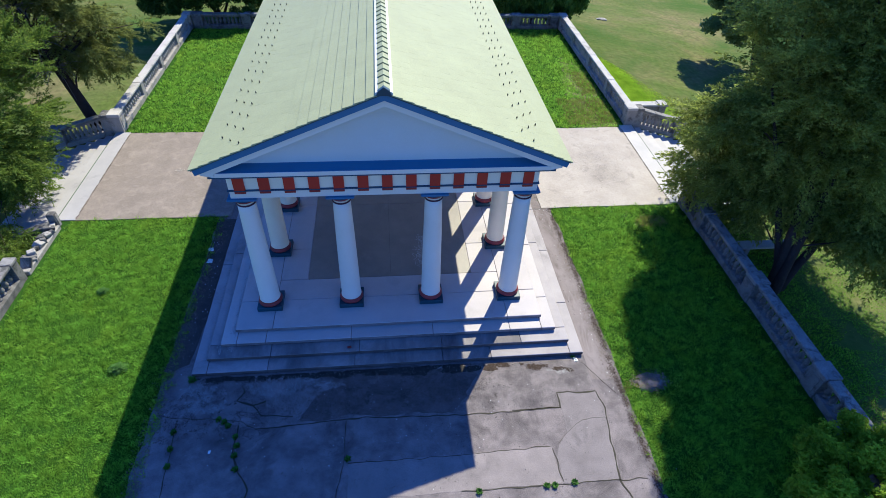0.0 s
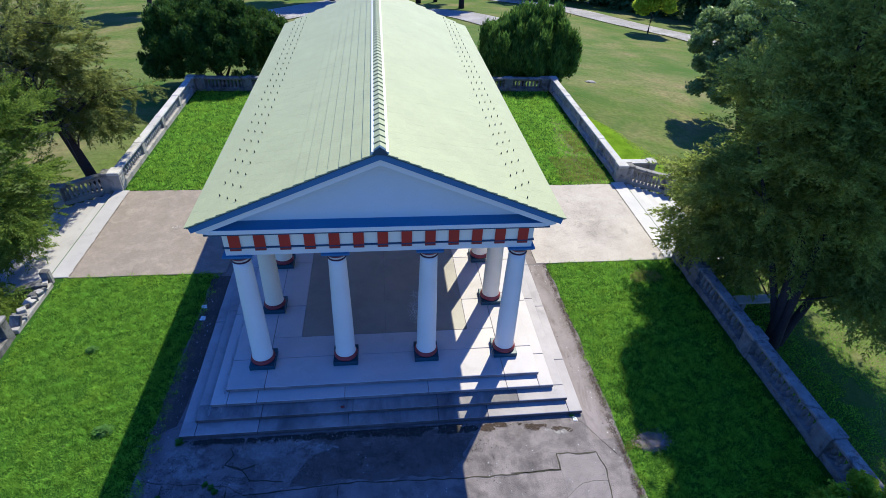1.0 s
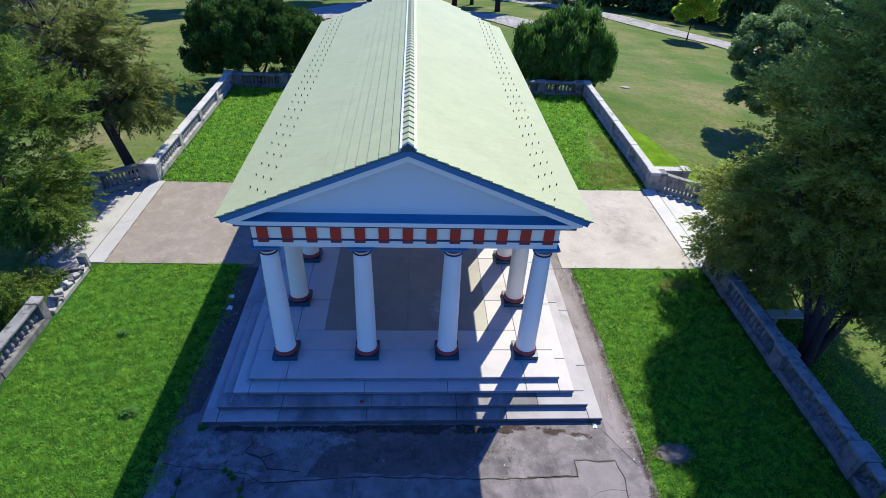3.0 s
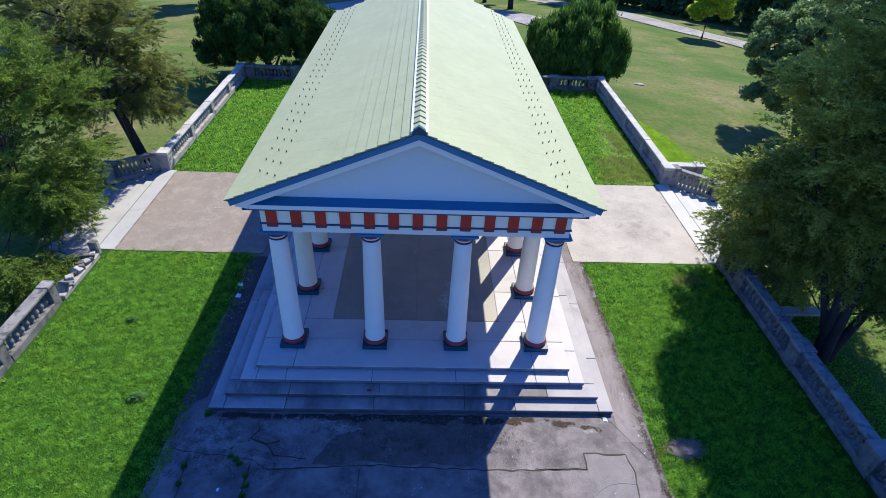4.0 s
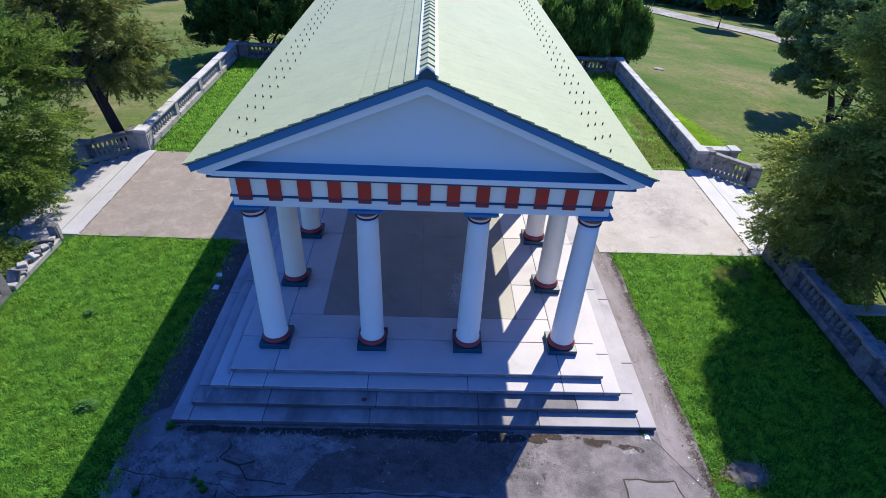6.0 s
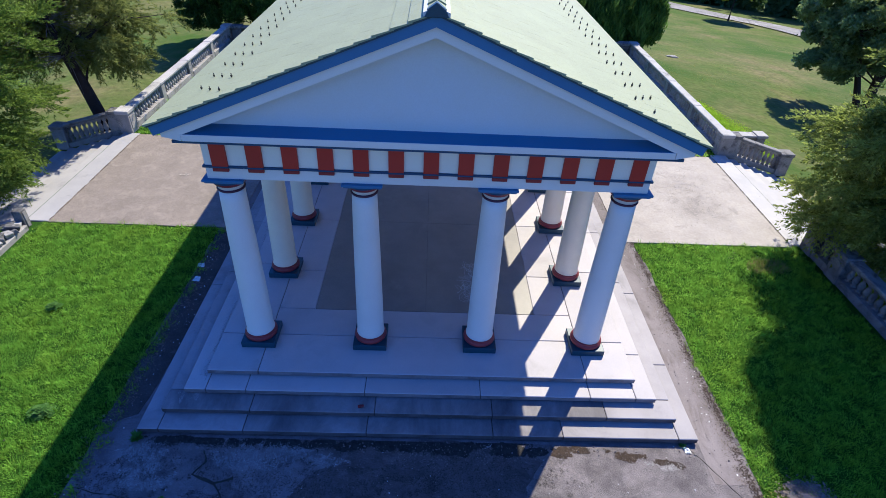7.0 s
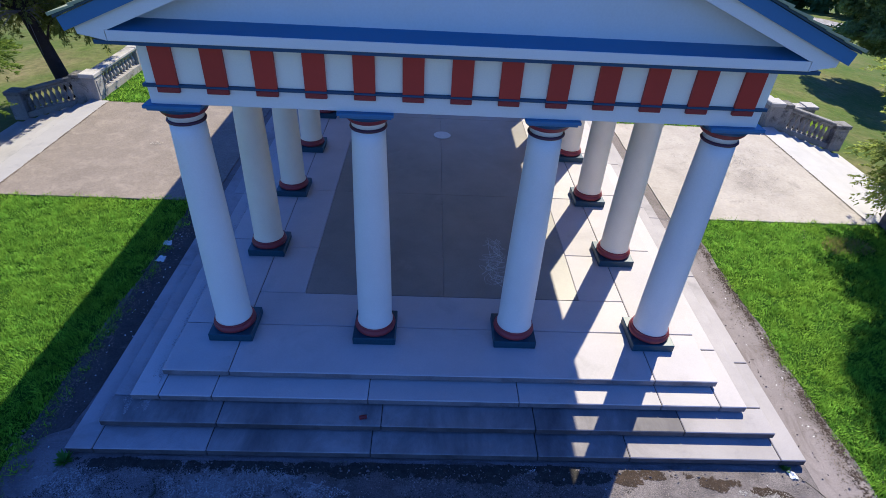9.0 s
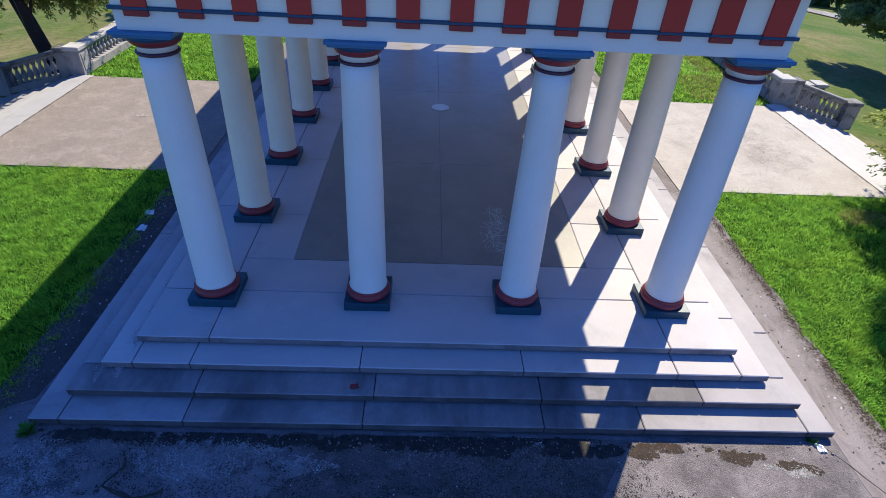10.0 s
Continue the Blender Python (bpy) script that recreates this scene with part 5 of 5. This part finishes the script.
def crumbs(count, place, size, seed, z=0.006):
    """Small flat chips and crumbs lying loose; place gives x, y arrays."""
    r = np.random.default_rng(seed)
    x, y = place(r, count)
    n = len(x)
    s = size * r.uniform(0.25, 1.0, n) ** 2 + 0.004
    a = r.uniform(0, 2 * np.pi, n)
    c = np.stack([x, y, z + s * 0.12], 1)
    pts = []
    for k in range(3):
        b = a + k * 2.1 + r.uniform(-0.4, 0.4, n)
        pts.append(c + np.stack([np.cos(b) * s * r.uniform(0.5, 1.2, n), np.sin(b) * s * r.uniform(0.5, 1.2, n), r.uniform(-0.06, 0.10, n) * s], 1))
    return np.stack(pts, 1)


def thick(x, y, seed, f=1.6):
    return np.array([noise.noise((a * f, b * f * 1.6, seed)) + 0.6 * noise.noise((a * f * 3.7, b * f * 4, seed + 2)) for a, b in zip(x, y)])


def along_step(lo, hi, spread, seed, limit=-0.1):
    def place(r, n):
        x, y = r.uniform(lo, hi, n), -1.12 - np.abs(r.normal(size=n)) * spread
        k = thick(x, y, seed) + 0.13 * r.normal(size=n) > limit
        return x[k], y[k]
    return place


def along_edge(x0, bend, y0, y1, spread, seed):
    def place(r, n):
        y = r.uniform(y0, y1, n)
        x = x0 + bend * np.maximum(0, y + 1) + r.normal(size=n) * spread
        k = thick(x, y, seed) + 0.25 * r.normal(size=n) > -0.2
        return x[k], y[k]
    return place


def heap(cx, cy, sx, sy, seed):
    def place(r, n):
        x, y = cx + r.normal(size=n) * sx, cy + r.normal(size=n) * sy
        k = thick(x, y, seed, 2.2) + 0.25 * r.normal(size=n) > -0.15
        return x[k], y[k]
    return place


def spots(ellipses, seed, rough=0.8):
    """Patches with torn edges: each ellipse is centre x, y and half sizes."""
    def place(r, n):
        area = sum(a * b for _, _, a, b in ellipses)
        xs, ys = [], []
        for cx, cy, a, b in ellipses:
            m = int(n * a * b / area)
            x, y = cx + r.uniform(-1.5, 1.5, m) * a, np.minimum(cy + r.uniform(-1.5, 1.5, m) * b, -1.06)
            k = 1 - ((x - cx) / a) ** 2 - ((y - cy) / b) ** 2 + rough * 1.6 * thick(x, y, seed, 3.1) + 0.12 * r.normal(size=m) > 0.15
            xs.append(x[k])
            ys.append(y[k])
        return np.concatenate(xs), np.concatenate(ys)
    return place


def anywhere(x0, x1, y0, y1, seed, limit):
    def place(r, n):
        x, y = r.uniform(x0, x1, n), r.uniform(y0, y1, n)
        k = thick(x, y, seed, 0.9) + 0.2 * r.normal(size=n) > limit
        return x[k], y[k]
    return place


def scatter(name, label, n, place, size, m, seed):
    """One layer of loose crumbs lying on the paving or the landing."""
    tagged(cloud(name, crumbs(n, place, size, seed, 0.018 if "landing" in label or "stairs" in label else 0.006), 3, m), label, "grit" if name == "grit" else "dirt", kind="stuff")


MOSS_SPOTS = ((-4.85, -1.16, 0.42, 0.08), (-2.05, -1.25, 0.24, 0.11), (-1.42, -1.23, 0.28, 0.12), (-0.5, -1.24, 0.42, 0.12), (0.55, -1.27, 0.75, 0.14), (1.70, -1.28, 0.40, 0.14), (2.25, -1.30, 0.25, 0.10))
DIRT_SPOTS = ((-4.0, -1.65, 0.35, 0.30), (-2.0, -2.1, 1.9, 0.40), (0.9, -1.85, 1.6, 0.45), (-4.9, -1.75, 0.6, 0.35), (-5.7, -2.4, 0.5, 0.6), (-4.2, -2.6, 0.9, 0.35))
BLOTCHES = ((3.05, -1.22, 0.46, 0.08), (2.75, -1.34, 0.22, 0.07), (4.03, -1.38, 0.20, 0.13), (4.30, -1.34, 0.16, 0.09), (4.72, -1.46, 0.20, 0.06), (5.0, -1.54, 0.10, 0.08))
LIME_SPOTS = ((-3.05, -1.50, 0.95, 0.28), (-2.4, -1.30, 0.5, 0.12), (-5.3, -1.45, 0.45, 0.25), (-5.0, -1.95, 0.5, 0.25), (1.35, -1.17, 0.25, 0.07), (-1.8, -1.62, 0.4, 0.12))
LIME_RIMS = ((4.85, -1.56, 0.26, 0.10), (4.45, -1.50, 0.14, 0.05))
# moss and dirt, thickened so that the crumbs also paint the paving's shade
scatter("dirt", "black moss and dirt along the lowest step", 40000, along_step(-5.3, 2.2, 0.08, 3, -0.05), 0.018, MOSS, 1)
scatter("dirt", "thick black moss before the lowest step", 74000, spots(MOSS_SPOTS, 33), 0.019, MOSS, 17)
scatter("dirt", "dark dirt and painted shade on the rough paving", 56000, spots(DIRT_SPOTS, 35, 1.5), 0.012, MOSS, 18)
scatter("dirt", "brown mossy blotch before the steps", 16000, spots(BLOTCHES, 23, 1.0), 0.018, BROWNMOSS, 13)
scatter("grit", "crumbled paving before the steps", 12000, along_step(-5.3, 5.3, 0.5, 6, 0.0), 0.012, CHIP, 3)
scatter("grit", "pale lime crumbs on the shaded paving", 26000, spots(LIME_SPOTS, 11, 1.1), 0.013, LIMEWASH, 4)
scatter("grit", "pale lime crumbs by the sunlit blotches", 3000, spots(LIME_RIMS, 12, 1.0), 0.012, LIMEWASH, 19)
scatter("dirt", "brown soil along the edge of the paving", 14000, along_edge(6.29, -0.005, -9.0, 6.0, 0.06, 5), 0.022, BROWNMOSS, 5)
scatter("grit", "crumbled edge of the paving", 3500, along_edge(6.1, -0.02, -9.0, 6.0, 0.15, 7), 0.012, CHIP, 6)
scatter("dirt", "brown leaf crumbs on the strip beside the steps", 5000, along_edge(6.16, -0.02, -2.0, 6.0, 0.10, 27), 0.015, DIRT, 15)
scatter("grit", "pale flecks on the strip beside the steps", 90, along_edge(6.1, -0.02, -3.0, 6.0, 0.16, 28), 0.022, PAPER, 16)
scatter("dirt", "brown soil along the edge of the paving", 7000, along_edge(-6.2, 0.04, -9.0, 6.0, 0.13, 9), 0.028, DIRT, 7)
scatter("dirt", "dirt gathered in hollows of the paving", 16000, anywhere(-5.9, 5.9, -8.0, -1.5, 13, 0.42), 0.016, MOSS, 8)
scatter("grit", "pitted gravelly patch on the landing", 9000, heap(9.15, 8.9, 0.7, 1.2, 17), 0.020, GRAVEL, 9)
scatter("grit", "pale crumbs round a chipped spot on the landing", 150, heap(-8.41, 9.22, 0.09, 0.04, 18), 0.035, GRAVEL, 10)
scatter("dirt", "crumbs in the joint beside the stairs", 2500, along_edge(-11.29, 0, 6.2, 12.2, 0.012, 19), 0.022, DIRT, 11)
scatter("dirt", "crumbs in the joint beside the stairs", 2500, along_edge(11.29, 0, 6.2, 12.0, 0.012, 20), 0.022, DIRT, 12)


def along_flank(w, seed):
    """Grey crumbs lying on a flank tread, thickest against the next step."""
    def place(r, n):
        x = -w - np.abs(r.normal(size=n)) * 0.07
        y = r.uniform(-0.6, 17.0, n)
        keep = thick(x, y, seed, 1.1) > -0.25
        return x[keep], y[keep]
    return place


FLANK_CRUMBS = mat("grey_grime", (0.33, 0.305, 0.30), 0.9, (0.26, 0.24, 0.236), 0.8, 3.0, 40, 0.2, 0.005, island=0.15)
for k in (1, 2, 3):
    tagged(cloud("dirt", crumbs(9000, along_flank(LEVELS[k][0], 50 + k), 0.016, 50 + k, LEVELS[k - 1][2] + 0.002), 3, FLANK_CRUMBS), "grey crumbs on the flank of the steps", "dirt", kind="stuff")


def rubble(name, label, category, x, y, n, spread, size, material, z=0.0, aspect=1.0):
    bm = bmesh.new()
    for i in range(n):
        s = size * random.uniform(0.3, 1.2)
        m = Matrix.Translation((x + random.gauss(0, spread) * aspect, y + random.gauss(0, spread), z + s * 0.15)) @ Euler((random.random() * 6, random.random() * 6, random.random() * 6)).to_matrix().to_4x4() @ Matrix.Diagonal((s, s * 0.7, s * 0.4, 1))
        bmesh.ops.create_icosphere(bm, subdivisions=1, radius=0.5, matrix=m)
    return tagged(part(name, bm, material), label, category, kind="stuff")


rubble("rubble", "crumbled paving and dirt along the lowest step", "rubble", 0.0, -1.25, 260, 0.10, 0.05, SOIL, aspect=28)
rubble("rubble", "scattered pale grit on the paving", "grit", 0.0, -2.6, 160, 0.9, 0.03, PAPER, aspect=3.4)
rubble("rubble", "scattered grit beside the steps", "grit", 5.75, 1.5, 60, 1.6, 0.04, SOIL, aspect=0.06)
rubble("rubble", "scattered grit beside the steps", "grit", -5.85, 1.5, 60, 1.8, 0.04, PAPER, aspect=0.08)

bm = bmesh.new()
bmesh.ops.create_icosphere(bm, subdivisions=2, radius=0.5)
for v in bm.verts:
    v.co *= 1 + 0.5 * noise.noise(v.co * 2.5)
    v.co = Vector((v.co.x * 0.9, v.co.y * 0.5, v.co.z * 0.14))
boulder = tagged(part("stone", bm, STONE, smooth=True), "flat pale stone lying on the park grass", "stone")
boulder.location = (16.9, 31.2, ground_height(16.9, 31.2) + 0.03)

bm = bmesh.new()
bmesh.ops.create_icosphere(bm, subdivisions=3, radius=1.0)
for v in bm.verts:
    v.co *= 1 + 0.6 * noise.noise(v.co * 1.7)
    v.co *= 1 + 0.35 * noise.noise(v.co * 6)
    v.co = Vector((v.co.x * 0.40, v.co.y * 0.26, v.co.z * 0.06))
mound = tagged(part("soil_mound", bm, SOIL, smooth=True), "low bare mound of soil in the lawn", "soil mound")
mound.location = (7.25, -2.1, -0.01)
tagged(cloud("dirt", crumbs(1500, heap(7.25, -2.1, 0.22, 0.14, 21), 0.035, 61, 0.05), 3, DIRT), "crumbs of soil on the bare mound", "dirt", kind="stuff")


def crumpled(name, label, category, x, y, z, size, material, seed):
    bm = bmesh.new()
    bmesh.ops.create_grid(bm, x_segments=6, y_segments=6, size=size / 2)
    for v in bm.verts:
        v.co.z += abs(noise.noise((v.co.x * 14, v.co.y * 14, seed))) * size * 0.5 + 0.004
        v.co.x += noise.noise((v.co.x * 9, v.co.y * 9, seed + 5)) * size * 0.25
    bmesh.ops.solidify(bm, geom=bm.faces[:], thickness=0.003)
    o = tagged(part(name, bm, material), label, category)
    o.location = (x, y, z)
    return o


crumpled("paper_scrap", "crumpled white paper on the ground", "litter", -6.15, 4.25, 0.0, 0.17, PAPER, 1)
crumpled("paper_scrap", "torn white paper beside the steps", "litter", -6.05, 3.65, 0.0, 0.18, PAPER, 2)
crumpled("paper_scrap", "small white wrapper on the paving", "litter", 5.28, -1.2, 0.003, 0.13, PAPER, 3)
crumpled("paper_scrap", "small white scrap on the paving", "litter", -4.6, -3.3, 0.003, 0.08, PAPER, 4)
can = thing("drink_can", "crushed red drink can lying on a step", "can", (-1.25, -0.55, 0.31 + 0.033))
bm = bmesh.new()
lathe(bm, [(0.024, -0.06), (0.032, -0.052), (0.033, 0.0), (0.028, 0.02), (0.032, 0.052), (0.024, 0.06)], 16)
part("body", bm, CANRED, can, smooth=True)
bm = bmesh.new()
lathe(bm, [(0.024, 0.059), (0.025, 0.064)], 16)
part("lid", bm, METAL, can)
can.rotation_euler = (0, radians(90), radians(12))


def weed(name, label, x, y, n, size, seed):
    r = np.random.default_rng(seed)
    a = r.uniform(0, 2 * np.pi, n)
    l = size * r.uniform(0.5, 1.2, n)
    d = np.stack([np.cos(a) * l, np.sin(a) * l, r.uniform(0.2, 0.9, n) * size], 1)
    w = np.stack([-np.sin(a), np.cos(a), np.zeros(n)], 1) * 0.02
    base = np.array([[x, y, 0.0]]) + d * 0.05
    v = np.stack([base, base + d * 0.55 + w, base + d, base + d * 0.55 - w], 1)
    tagged(cloud(name, v, 4, WEED), label, "weed", "weeds")


weed("weed", "small weed growing at the step corner", 5.22, -1.10, 16, 0.075, 1)
weed("weed", "small weed growing at the step corner", -5.5, -1.16, 60, 0.13, 2)
for x, y, wide, high, n, seed in ((-9.04, 2.41, 0.17, 0.11, 150, 3), (-7.58, -0.63, 0.25, 0.13, 260, 4)):
    r = np.random.default_rng(seed)
    a, d = r.uniform(0, 2 * np.pi, n), np.sqrt(r.random(n)) * (0.75 + 0.25 * np.sin(r.uniform(0, 6, n)))
    c = np.stack([x + np.cos(a) * d * wide * 1.2, y + np.sin(a) * d * wide * 0.85, 0.04 + high * (1 - d ** 2) * r.uniform(0.3, 1.0, n)], 1)
    b = r.uniform(0, 2 * np.pi, n)
    l = np.stack([np.cos(b), np.sin(b), r.uniform(-0.5, 0.5, n)], 1) * r.uniform(0.03, 0.06, n)[:, None]
    w = np.stack([-np.sin(b), np.cos(b), r.uniform(-0.4, 0.4, n)], 1) * r.uniform(0.012, 0.026, n)[:, None]
    tagged(cloud("weed", np.stack([c - l, c + w, c + l, c - w], 1), 4, WEED), "low dark leafy weed clump in the lawn", "weed", "weeds")
for i, (x, y) in enumerate(((-4.04, -2.95), (-3.96, -3.2), (-3.98, -3.45), (-3.9, -3.8), (-5.6, -2.7), (-5.56, -3.15), (-5.52, -3.6), (-4.55, -2.42), (-4.4, -2.5), (-4.28, -2.62), (-1.22, -3.75), (-3.6, -4.6), (3.55, -4.78), (3.75, -4.80), (4.25, -4.76), (1.9, -4.8))):
    weed("weed", "green weeds growing in a paving joint", x, y, 60, 0.085, 10 + i)
